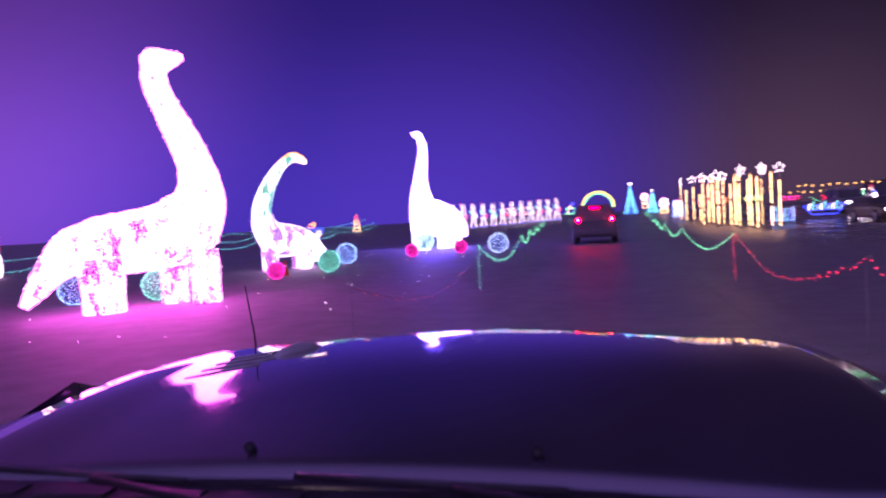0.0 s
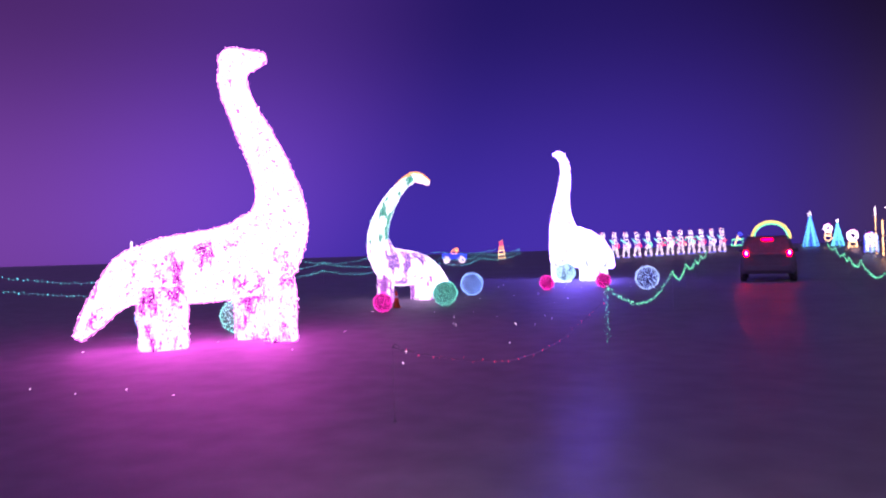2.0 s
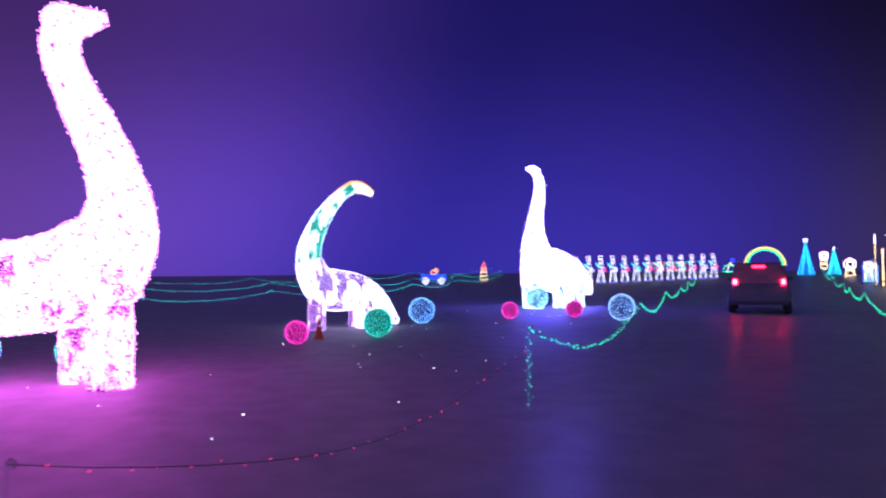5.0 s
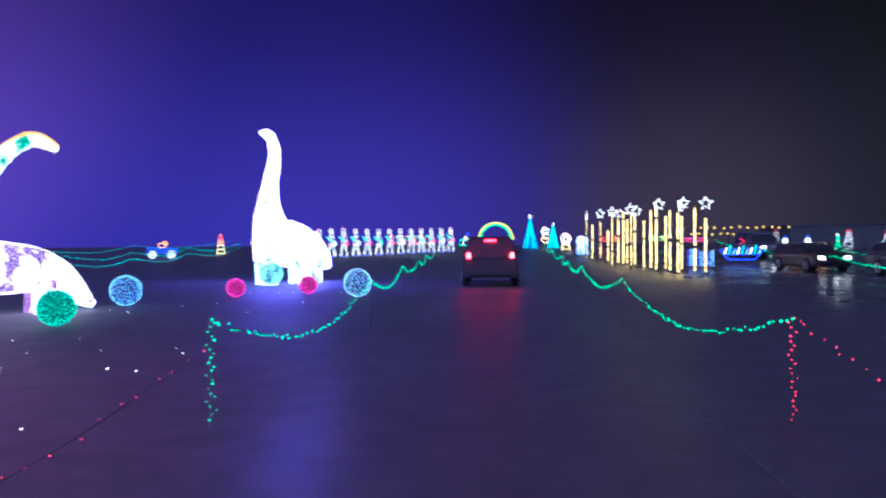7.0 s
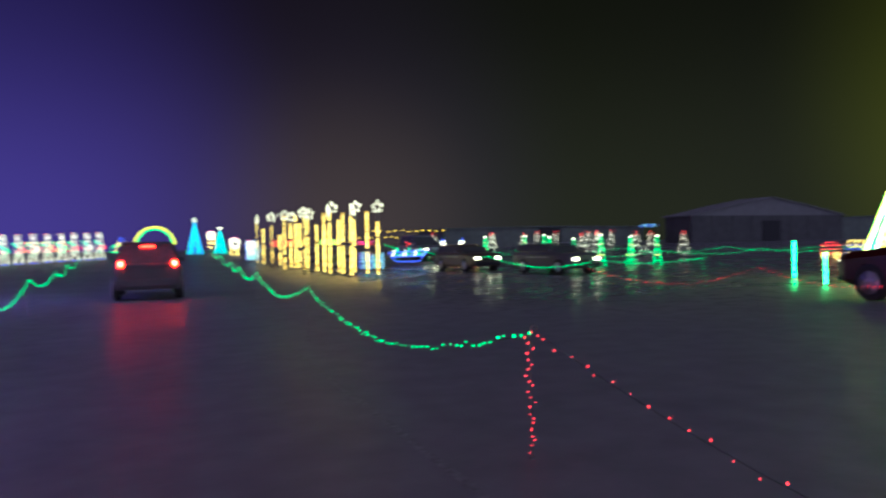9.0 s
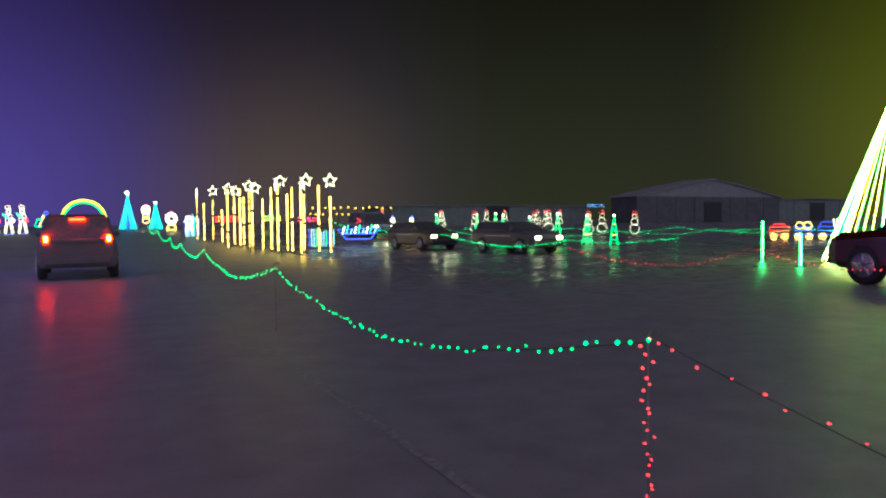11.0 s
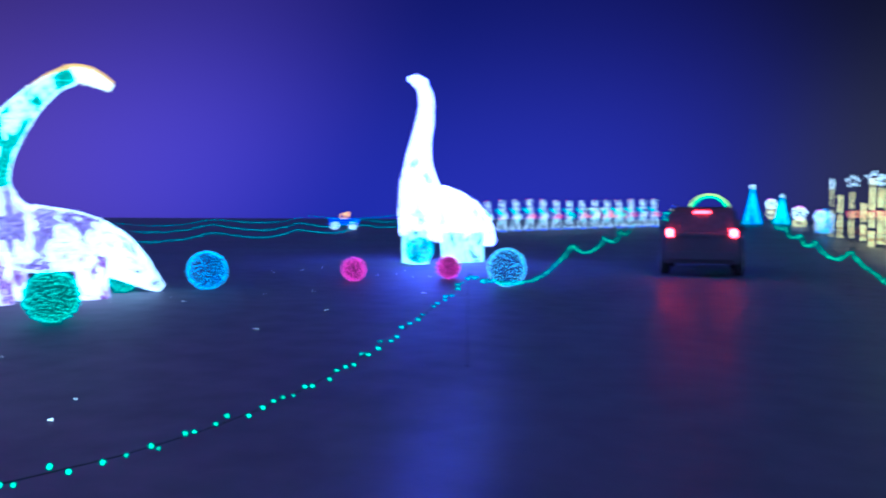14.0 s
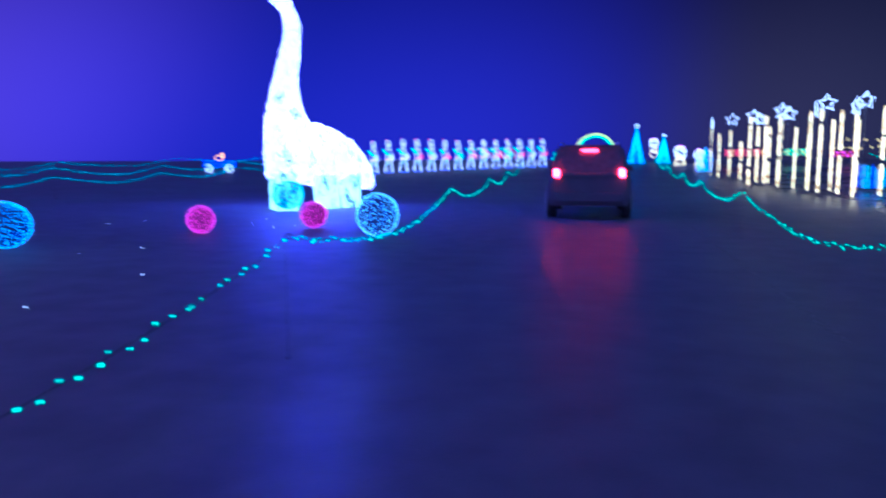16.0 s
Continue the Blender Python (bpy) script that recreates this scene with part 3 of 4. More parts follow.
    if wrap:
        spots = [(0.022 * math.cos(i * 1.9) + random.uniform(-0.018, 0.018), 0.022 * math.sin(i * 1.9) + random.uniform(-0.018, 0.018), h - 0.02 - i * h / 24) for i in range(23)]
        bulbs("hanging_strand", spots, 0.0085, wrap, root)


def garland(posts, mat, label, height=0.82, sag=0.36, step=0.11, size=0.0115, jitter=0.022, group="light garlands"):
    line = []
    for (x0, y0), (x1, y1) in zip(posts, posts[1:]):
        n = 14
        dip = sag[min(len(sag) - 1, posts.index((x0, y0)))] if isinstance(sag, list) else sag * random.uniform(0.92, 1.08)
        for i in range(n):
            t = i / n
            x, y = x0 + (x1 - x0) * t, y0 + (y1 - y0) * t
            line.append(Vector((x, y, ground_z(x, y) + height - dip * 4 * t * (1 - t) + 0.02 * math.sin(9 * t + y0))))
    line.append(Vector((*posts[-1], ground_z(*posts[-1]) + height)))
    root = thing("light_garland", Matrix.Translation(line[0]), label, "light garland", group)
    local = [p - line[0] for p in line]
    bar("cord", local, 0.0025, CORD, root, "", 4)
    bulbs("bulb_string", along(local, step, jitter), size, mat, root)


LEFT = [(-2.23, 13.2), (-2.06, 19.5), (-2.68, 28.4), (-3.1, 36.5), (-3.6, 45.0), (-3.9, 54.0)]
RIGHT = [(2.36, 13.4), (2.23, 20.1), (2.49, 28.0), (2.85, 35.5), (3.35, 43.4), (3.6, 52.0), (3.8, 62.0)]
for i, (x, y) in enumerate(LEFT):
    stake(x, y, 0.84, "thin steel stake wrapped in green lights beside the lane" if i == 0 else "thin steel stake carrying a green garland beside the lane", B_GREEN if i == 0 else None)
for i, (x, y) in enumerate(RIGHT):
    stake(x, y, 0.86, "thin steel stake wrapped in red lights beside the lane" if i == 0 else "thin steel stake carrying a green garland beside the lane", B_RED if i == 0 else None)
garland(LEFT, B_GREEN, "sagging garland of small green lights along the lane", sag=[0.42, 0.31, 0.31])
garland(RIGHT, B_GREEN, "sagging garland of small green lights along the lane", height=0.81, sag=[0.38, 0.32, 0.30])
RED_R = [(2.40, 13.4), (2.25, 6.7), (2.2, 0.2)]
RED_L = [(-2.26, 13.1), (-2.93, 8.05)]
for x, y in RED_R[1:] + RED_L[1:]:
    stake(x, y, 0.84 if x > 0 else 0.62, "thin steel stake carrying a red garland beside the lane")
garland(RED_R, B_RED, "sagging garland of small red lights along the lane", sag=0.42, step=0.15, size=0.0075)
garland(RED_L, B_RED, "sparse sagging garland of dim red lights", height=0.62, sag=0.40, step=0.2, size=0.0065)

S1 = [(-17.4, 6.0), (-17.6, 14.0), (-18.0, 22.0), (-18.7, 30.0), (-18.9, 37.0), (-19.1, 43.8), (-19.3, 51.0), (-18.9, 59.0)]
S2 = [(-25.6, 29.0), (-24.8, 36.0), (-23.9, 43.2), (-23.4, 52.0), (-20.5, 61.0)]
for row, heights in ((S1, (1.14, 0.8)), (S2, (1.3,))):
    for x, y in row:
        stake(x, y, max(heights), "thin steel stake carrying aqua garlands behind the dinosaurs")
    for up in heights:
        garland(row, B_AQUA, "long sagging garland of aqua lights behind the dinosaurs", height=up, sag=0.30, step=0.14, size=0.021)
NEAR_R = [(11.9, 26.75), (15.0, 40.0), (17.1, 55.0), (18.9, 70.0)]
MID_R = [(16.3, 27.0), (19.5, 40.0), (21.5, 54.0)]
FAR_R1 = [(20.8, 44.0), (27.0, 42.0), (33.0, 40.5), (39.0, 39.0), (46.0, 38.0)]
FAR_R2 = [(21.5, 50.0), (28.5, 48.0), (35.5, 46.0), (43.0, 44.0), (52.0, 42.5)]
for row in (NEAR_R, MID_R, FAR_R1, FAR_R2):
    for i, (x, y) in enumerate(row):
        first = i == 0 and row in (NEAR_R, MID_R)
        stake(x, y, 0.82, "steel stake wrapped in green lights at the lane's far side" if first else "thin steel stake carrying a green garland across the field", B_GREEN if first else None)
    garland(row, B_GREEN, "sagging garland of green lights across the field", height=0.80, sag=0.27, step=0.15, size=0.026 if row in (FAR_R1, FAR_R2) else 0.019)
RED_FAR = [(9.8, 23.8), (11.8, 20.5), (13.2, 16.8)]
for x, y in RED_FAR:
    stake(x, y, 0.82, "thin steel stake carrying a red garland across the field")
garland(RED_FAR, B_RED, "sagging garland of red lights across the field", height=0.79, sag=0.33, step=0.11, size=0.014)


# ---------- marching toy soldiers ----------
def ring(cx, cz, r, n=12, y=0.0, rz=None):
    return [(cx + r * math.cos(2 * math.pi * i / n), y, cz + (rz or r) * math.sin(2 * math.pi * i / n)) for i in range(n)]


def rope(name, paths, mat, parent, radius=0.03, label=""):
    """One light-rope outline out of several lines; a line given with True is closed."""
    datas = [tube_data(p, radius, 5, c) for p, c in paths]
    v, f = merge(*datas)
    return raw_part(name, v, f, mat, parent, label, True)


B_PALE_ROPE = glow("soft_white_rope", (1.0, 0.95, 0.9), 2.0)


def toy_soldier(x, y, turn, drum):
    root = thing("toy_soldier_light_frame", pose(x, y, ground_z(x, y), rz=turn + random.uniform(-9, 9)) @ Matrix.Scale(random.uniform(0.85, 0.91), 4), "toy drummer outline in white light rope with a teal arm", "light figure", "row of marching toy soldiers")
    rope("hat", [([(-0.16, 0, 1.98), (-0.21, 0, 2.26), (-0.06, 0, 2.33), (0.13, 0, 2.3), (0.15, 0, 1.99)], True), ([(-0.15, 0, 2.09), (0.14, 0, 2.1)], False)], B_PALE_ROPE, root, 0.022)
    rope("plume", [(ring(-0.13, 2.37, 0.05, 8), True)], B_RED, root, 0.009, "red light rope plume")
    rope("face", [(ring(0, 1.83, 0.15), True)], B_PALE_ROPE, root, 0.022)
    rope("coat", [([(-0.2, 0, 1.64), (0.2, 0, 1.64), (0.25, 0, 1.3), (0.2, 0, 1.02), (-0.2, 0, 1.02), (-0.23, 0, 1.3)], True), ([(0.0, 0, 1.64), (0.0, 0, 1.04)], False)], B_PALE_ROPE, root, 0.017, "white light rope coat")
    rope("arm", [([(-0.46, 0, 1.72), (-0.2, 0, 1.5), (0.05, 0, 1.34), (0.28, 0, 1.26)], False), ([(-0.44, 0, 1.63), (-0.2, 0, 1.42), (0.02, 0, 1.27)], False)], B_TEAL, root, 0.022, "teal light rope arm")
    rope("drum", [(ring(0.24, 1.12, 0.17, 12, -0.02), True), ([(0.12, -0.02, 1.22), (0.36, -0.02, 1.02)], False)], drum, root, 0.022, "light rope drum")
    rope("belt", [([(-0.22, 0, 0.98), (0.24, 0, 0.98)], False)], B_RED, root, 0.022, "red light rope belt")
    for dx, splay in ((-0.19, -0.09), (0.07, 0.10)):
        rope("leg", [([(dx, 0, 0.95), (dx + splay - 0.02, 0, 0.36), (dx + splay + 0.12, 0, 0.36), (dx + 0.13, 0, 0.95)], True)], B_PALE_ROPE, root, 0.021)
    rope("trouser_stripe", [([(-0.1, 0, 0.92), (-0.16, 0, 0.44)], False), ([(0.16, 0, 0.92), (0.12, 0, 0.44)], False)], B_TEAL, root, 0.010, "teal light rope stripe")
    for dx in (-0.27, 0.25):
        rope("boot", [(ring(dx, 0.20, 0.09, 10), True)], B_PALE_ROPE, root, 0.026)
    bar("frame_stand", [(-0.34, 0.0, 0.03), (0.36, 0.0, 0.03)], 0.025, B_DEEP, root, "deep blue light rope foot rail")
    for dx in (-0.24, 0.26):
        bar("prop", [(dx, 0, 0.0), (dx, 0, 0.16)], 0.012, DARK_STEEL, root)


N_SOLDIERS = 14
for i in range(N_SOLDIERS):
    t = i / (N_SOLDIERS - 1)
    toy_soldier(-13.9 + 10.1 * t, 59.0 + 10.0 * t, 12, (B_PALE_ROPE, B_RED, B_GREEN, B_RED)[i % 4] if i > 2 else B_PALE_ROPE)


def gift_lamp(x, y):
    root = thing("lit_gift_frame", pose(x, y, ground_z(x, y)), "small open frame of green, gold and blue light rope", "light figure")
    rope("box_outline", [([(-0.5, 0, 0.5), (0.35, 0, 0.5), (0.5, 0, 1.0), (-0.35, 0, 1.0)], True)], B_GREEN, root, 0.04)
    rope("ribbon", [([(-0.2, 0, 0.5), (0.05, 0, 1.3), (0.25, 0, 1.0)], False)], B_GOLD, root, 0.04)
    rope("bow", [(ring(0.25, 1.45, 0.14, 10), True)], B_DEEP, root, 0.035)
    bar("prop", [(0, 0, 0), (0, 0, 0.5)], 0.015, DARK_STEEL, root)


gift_lamp(-2.6, 69.6)


# ---------- arch over the lane ----------
def light_arch(x, y, r, base):
    root = thing("light_arch", pose(x, y, ground_z(x, y)), "semicircular arch of yellow and green light rope over the lane", "light arch")
    for rr, mat in ((r, B_ARCH), (r - 0.14, B_LIME), (r - 0.28, B_GREEN)):
        pts = [(rr * math.cos(a), 0, base + rr * 0.98 * math.sin(a)) for a in [math.pi * i / 28 for i in range(29)]]
        bar("hoop", pts, 0.055, mat, root)
    for i in range(1, 14):
        a = math.pi * i / 14
        bar("spacer", [(q * math.cos(a), 0, base + q * 0.98 * math.sin(a)) for q in (r - 0.3, r)], 0.02, DARK_STEEL, root)
    for s in (-1, 1):
        bar("upright", [(s * (r - 0.14), 0, 0), (s * (r - 0.14), 0, base)], 0.05, DARK_STEEL, root)


light_arch(0.1, 85.0, 1.9, 0.95)


# ---------- cone trees of light strands ----------
def strand_tree(x, y, h, r, mats, star, label, strands=18, thick=0.02, group="strand trees"):
    root = thing("light_strand_tree", pose(x, y, ground_z(x, y)), label, "light tree", group)
    bar("mast", [(0, 0, 0), (0, 0, h)], 0.03, DARK_STEEL, root)
    for k in range(strands):
        a = 2 * math.pi * k / strands
        bar("strand", [(r * math.cos(a), r * math.sin(a), 0.02), (0.5 * r * math.cos(a + 0.02), 0.5 * r * math.sin(a), h * 0.49), (0.03 * math.cos(a), 0.03 * math.sin(a), h * 0.98)], thick, mats[k % len(mats)], root, "", 4)
    bar("base_hoop", [(r * math.cos(2 * math.pi * i / 24), r * math.sin(2 * math.pi * i / 24), 0.03) for i in range(24)], 0.02, DARK_STEEL, root, "", 5, True)
    if star:
        star_outline(root, 0, 0, h + 0.12, star, B_WHITE)


def star_outline(root, x, y, z, r, mat, width=0.02):
    pts = [(x + (r if i % 2 == 0 else r * 0.45) * math.sin(math.pi * i / 5), y, z + (r if i % 2 == 0 else r * 0.45) * math.cos(math.pi * i / 5)) for i in range(10)]
    bar("star", pts, width, mat, root, "", 5, True)


strand_tree(3.5, 78.0, 3.05, 0.70, [B_TEAL, B_DEEP, B_AZURE], 0.22, "blue and teal strand tree with a white star beside the lane", 18, 0.024)
strand_tree(5.75, 78.0, 2.25, 0.55, [B_AZURE, B_TEAL], 0.14, "smaller azure strand tree beside the lane", 14, 0.024)
T_WHITE = glow("tree_white_strand", (1.0, 0.97, 0.75), 14, True)
T_YELLOW = glow("tree_yellow_strand", (1.0, 0.80, 0.10), 12, True)
T_GREEN = glow("tree_green_strand", (0.05, 0.95, 0.22), 10, True)
strand_tree(22.5, 24.0, 5.7, 2.05, [T_WHITE, T_YELLOW, T_GREEN, T_YELLOW, T_WHITE, T_GREEN], 0.42, "tall cone tree of white, yellow and green light strands", 40, 0.012)


def snow_globe(x, y, zc, r):
    root = thing("round_light_figure", pose(x, y, ground_z(x, y)), "round white light figure with a pink top on a stand", "light figure", "round white figures")
    rope("globe", [(ring(0, zc, r, 12), True), (ring(0, zc, r * 0.55, 10), True)], B_WHITE, root, 0.026)
    rope("cap", [([(-r * 0.8, 0, zc + r * 0.7), (0, 0, zc + r * 1.25), (r * 0.8, 0, zc + r * 0.7)], False)], B_MAGENTA, root, 0.024)
    rope("foot", [(ring(0, zc - r * 1.5, r * 0.7, 10), True), (ring(0, max(0.18, zc - r * 2.5), r * 0.8, 10), True)], B_GOLD, root, 0.024, "gold light rope foot")
    bar("prop", [(0, 0, 0), (0, 0, zc)], 0.02, DARK_STEEL, root)


snow_globe(4.95, 78.0, 1.72, 0.36)
snow_globe(6.2, 70.0, 1.0, 0.42)
snow_globe(7.0, 66.0, 0.9, 0.32)


# ---------- field of light columns and stars ----------
def light_column(x, y, h):
    root = thing("light_column", pose(x, y, ground_z(x, y), rz=random.uniform(0, 90)), "slim upright pole wound with dripping gold lights", "light column", "field of light columns")
    bar("pole", [(0, 0, 0), (0, 0, h)], 0.014, DARK_STEEL, root)
    z = random.uniform(0.03, 0.2)
    while z < h - 0.2:  # broken lengths, like drips of light
        top = min(h, z + random.uniform(0.7, 1.7))
        n = 5
        pts = [(0, 0, z + (top - z) * i / (n - 1)) for i in range(n)]
        bar("lit_sleeve", pts, [0.042 * random.uniform(0.7, 1.2) for _ in pts], GOLD_COLUMN, root, "", 7)
        z = top + random.uniform(0.03, 0.22)


GOLD_COLUMN = netting("gold_column_lights", (0.9, 0.40, 0.03), (1.0, 0.66, 0.18), 1.4, 2.6, 5.0, 0.44, 16, (1.0, 0.70, 0.22))


def star_pole(x, y, h, turn):
    root = thing("star_pole", pose(x, y, ground_z(x, y), rz=turn), "outlined white star of lights on a tall thin pole", "light star", "white stars on poles")
    bar("pole", [(0, 0, 0), (0, 0, h)], 0.022, STAKE, root)
    star_outline(root, 0, -0.03, h + 0.05, 0.30, B_WHITE, 0.014)


COLUMNS = [(6.19, 56.0, 2.76), (6.48, 55.1, 2.34), (6.88, 54.3, 2.52), (7.22, 53.3, 2.0), (6.92, 49.8, 3.1), (7.26, 49.8, 2.67), (7.39, 48.9, 3.1), (7.9, 50.5, 2.67), (7.3, 46.1, 2.97), (8.09, 49.2, 2.93), (8.24, 47.4, 2.82), (7.99, 44.5, 3.1), (7.88, 42.8, 3.1), (8.55, 43.7, 2.93), (8.51, 42.7, 3.04), (8.54, 41.3, 2.84), (9.12, 42.9, 3.03), (9.06, 40.4, 3.03), (9.19, 39.2, 2.5)]
for spot in COLUMNS:
    light_column(*spot)
STARS = [(6.15, 55.8, 2.85), (6.61, 52.5, 2.98), (6.58, 47.6, 3.02), (7.75, 51.9, 2.97), (6.95, 44.4, 3.08), (7.45, 45.5, 3.02), (8.54, 46.0, 3.18), (7.94, 42.5, 3.24), (9.43, 44.3, 3.18), (8.83, 41.5, 3.25), (9.21, 39.2, 3.10)]
STAR_TURNS = [78, -10, -14, 6, -12, 4, 70, -8, 40, 10, -30]
for (x, y, h), turn in zip(STARS, STAR_TURNS):
    star_pole(x, y, h, turn)


# ---------- green obelisk trees and snowmen ----------
def obelisk_tree(x, y, h):
    root = thing("green_light_obelisk", pose(x, y, ground_z(x, y), rz=random.uniform(0, 90)), "narrow pyramid tree of green lights with a white tip", "light tree", "green obelisk trees")
    r = 0.2 * h / 1.5
    corners = [(r, r), (-r, r), (-r, -r), (r, -r)]
    for cx, cy in corners:
        bar("edge_rope", [(cx, cy, 0), (cx * 0.12, cy * 0.12, h)], 0.012, B_GREEN, root, "", 5)
    for k in range(1, 5):
        f = 1 - 0.88 * k / 5.5
        bar("cross_rope", [(cx * f, cy * f, h * k / 5.5) for cx, cy in corners], 0.014, B_GREEN if k % 2 else B_GOLD, root, "", 5, True)
    bm = bmesh.new()
    bmesh.ops.create_icosphere(bm, subdivisions=2, radius=0.06, matrix=Matrix.Translation((0, 0, h + 0.05)))
    part("tip_lamp", bm, B_WHITE, root, "white tip lamp", True)


for x, y, h in [(23.5, 45.7, 1.5), (23.7, 43.2, 1.7), (25.6, 43.0, 1.6), (26.2, 41.4, 1.6), (25.2, 54.9, 1.5), (28.4, 57.6, 1.5), (25.2, 51.4, 1.5), (23.6, 58.2, 1.4), (22.0, 66.0, 1.3)]:
    obelisk_tree(x, y, h)


B_PALE = glow("pale_white_rope", (1.0, 0.97, 0.92), 1.7)


def snowman(x, y, h):
    root = thing("snowman_light_frame", pose(x, y, ground_z(x, y), rz=-35), "snowman outline of three white light rings with a red hat", "light figure", "snowman outlines")
    k = h / 1.8
    for name, z, r in (("base_ring", 0.46, 0.36), ("middle_ring", 1.02, 0.25), ("head_ring", 1.42, 0.17)):
        rope(name, [(ring(0, z * k, r * k, 16), True)], B_PALE, root, 0.012)
    rope("hat", [([(-0.2 * k, 0, 1.6 * k), (0.2 * k, 0, 1.6 * k), (0.08 * k, 0, 1.8 * k), (-0.12 * k, 0, 1.8 * k)], True)], B_RED, root, 0.010, "red light rope hat")
    bar("prop", [(0, 0, 0), (0, 0, 0.1 * k)], 0.015, DARK_STEEL, root)


for x, y, h in [(37.3, 52.0, 1.8), (36.4, 54.7, 1.8), (33.3, 52.5, 1.8), (32.6, 56.5, 1.8), (30.2, 55.0, 1.7), (26.5, 57.5, 1.7), (28.0, 66.0, 1.6), (24.0, 70.0, 1.6), (44.7, 71.5, 1.6), (43.3, 72.0, 1.6), (41.2, 70.5, 1.6), (38.2, 72.0, 1.6), (35.5, 71.0, 1.6), (31.0, 72.0, 1.6)]:
    snowman(x, y, h)


# ---------- blue and white displays among the stars ----------
def lit_lantern_rack(x, y, w, h, turn):
    root = thing("light_strip_rack", pose(x, y, ground_z(x, y), rz=turn), "low rack of upright blue, cyan and white light strips", "light display", "light strip racks")
    n = 11
    for i in range(n):
        xx = -w / 2 + w * i / (n - 1)
        bar("strip", [(xx, 0, 0.12 * h), (xx, 0, h * random.uniform(0.8, 1.0))], 0.016, (B_DEEP, B_BLUE, B_BLUE, B_TEAL)[i % 4], root, "", 5)
    for z in (0.1 * h, 0.5 * h):
        bar("rail", [(-w / 2, 0.03, z), (w / 2, 0.03, z)], 0.015, DARK_STEEL, root)
    for s in (-1, 1):
        bar("post", [(s * w / 2, 0.03, 0), (s * w / 2, 0.03, h)], 0.018, DARK_STEEL, root)


lit_lantern_rack(10.9, 46.0, 1.25, 1.1, -15)
lit_lantern_rack(6.15, 58.0, 0.8, 1.6, -10)


def light_boat(x, y, turn):
    root = thing("light_boat", pose(x, y, ground_z(x, y), rz=turn), "light rope boat with blue hull and white and cyan rigging", "light display")
    rope("hull", [([(-1.2, 0, 0.85), (-0.7, 0, 0.3), (0.7, 0, 0.3), (1.25, 0, 0.95)], True), ([(-0.95, 0, 0.6), (0.95, 0, 0.62)], False)], B_DEEP, root, 0.035)
    for i in range(9):
        xx = -0.9 + 1.8 * i / 8
        bar("rigging", [(xx, 0, 0.62), (xx + 0.1, 0, 1.0 + 0.16 * math.sin(2.1 * i))], 0.03, (B_WHITE, B_TEAL, B_BLUE)[i % 3], root, "", 5)
    rope("pennant", [([(-0.1, 0, 1.2), (0.15, 0, 1.35), (-0.1, 0, 1.5)], True)], B_RED, root, 0.03, "red light rope pennant")
    bar("mast", [(-0.1, 0, 0.0), (-0.1, 0, 1.5)], 0.018, DARK_STEEL, root)


light_boat(14.2, 49.5, -18)


def toy_pair(x, y):
    root = thing("small_light_figure", pose(x, y, ground_z(x, y)), "small white figure outline with a blue cap and orange base", "light figure", "small capped figures")
    rope("body", [(ring(0, 0.62, 0.22, 10), True), (ring(0, 1.0, 0.15, 10), True)], B_WHITE, root, 0.03)
    rope("cap", [([(-0.16, 0, 1.16), (0.16, 0, 1.16), (0.0, 0, 1.36)], True)], B_DEEP, root, 0.04, "deep blue cap")
    rope("base", [([(-0.4, 0, 0.12), (0.4, 0, 0.12), (0.3, 0, 0.42), (-0.3, 0, 0.42)], True)], B_ORANGE, root, 0.03, "orange base")
    bar("prop", [(0, 0, 0), (0, 0, 0.4)], 0.012, DARK_STEEL, root)


for x, y in ((20.8, 60.0), (22.6, 60.5)):
    toy_pair(x, y)


def light_sign(x, y, w, h, z, mats, label, cols=10, rows=3):
    root = thing("bulb_display_board", pose(x, y, ground_z(x, y), rz=-10), label, "light display", "far bulb boards")
    for k, mat in enumerate(mats):
        spots = [(-w / 2 + w * (i + 0.5) / cols, -0.02, z + h * (j + 0.5) / rows) for i in range(cols) for j in range(rows) if (i * 7 + j * 3 + k) % len(mats) == 0]
        bulbs("bulb_strip", spots, 0.07, mat, root)
    for zz in (z, z + h):
        bar("rail", [(-w / 2, 0, zz), (w / 2, 0, zz)], 0.02, DARK_STEEL, root)
    for s in (-1, 1):
        bar("post", [(s * w / 2, 0, 0), (s * w / 2, 0, z + h)], 0.025, DARK_STEEL, root)


light_sign(10.4, 69.0, 2.6, 0.5, 0.7, [B_RED, B_ORANGE, B_RED], "wide panel of red and orange bulbs", 12, 3)
light_sign(14.3, 71.0, 1.6, 0.5, 0.7, [B_GREEN, B_YELLOW], "panel of green and yellow bulbs", 8, 3)
light_sign(17.2, 70.0, 1.8, 0.45, 0.6, [B_RED, B_MAGENTA], "panel of red and pink bulbs", 9, 2)
light_sign(-8.0, 74.0, 4.0, 0.9, 0.5, [B_RED, B_GOLD, B_RED, B_GREEN], "wide panel of red, gold and green bulbs behind toy soldiers", 14, 4)
light_sign(21.2, 57.0, 2.2, 0.6, 0.35, [B_ORANGE, B_GOLD, B_RED], "low panel of orange, gold and red bulbs", 9, 4)
light_sign(54.0, 77.0, 2.4, 0.4, 1.9, [B_DEEP, B_BLUE], "panel of blue bulbs before the shed", 8, 2)


FESTOON = glow("amber_festoon_lamp", (1.0, 0.62, 0.08), 1.5)


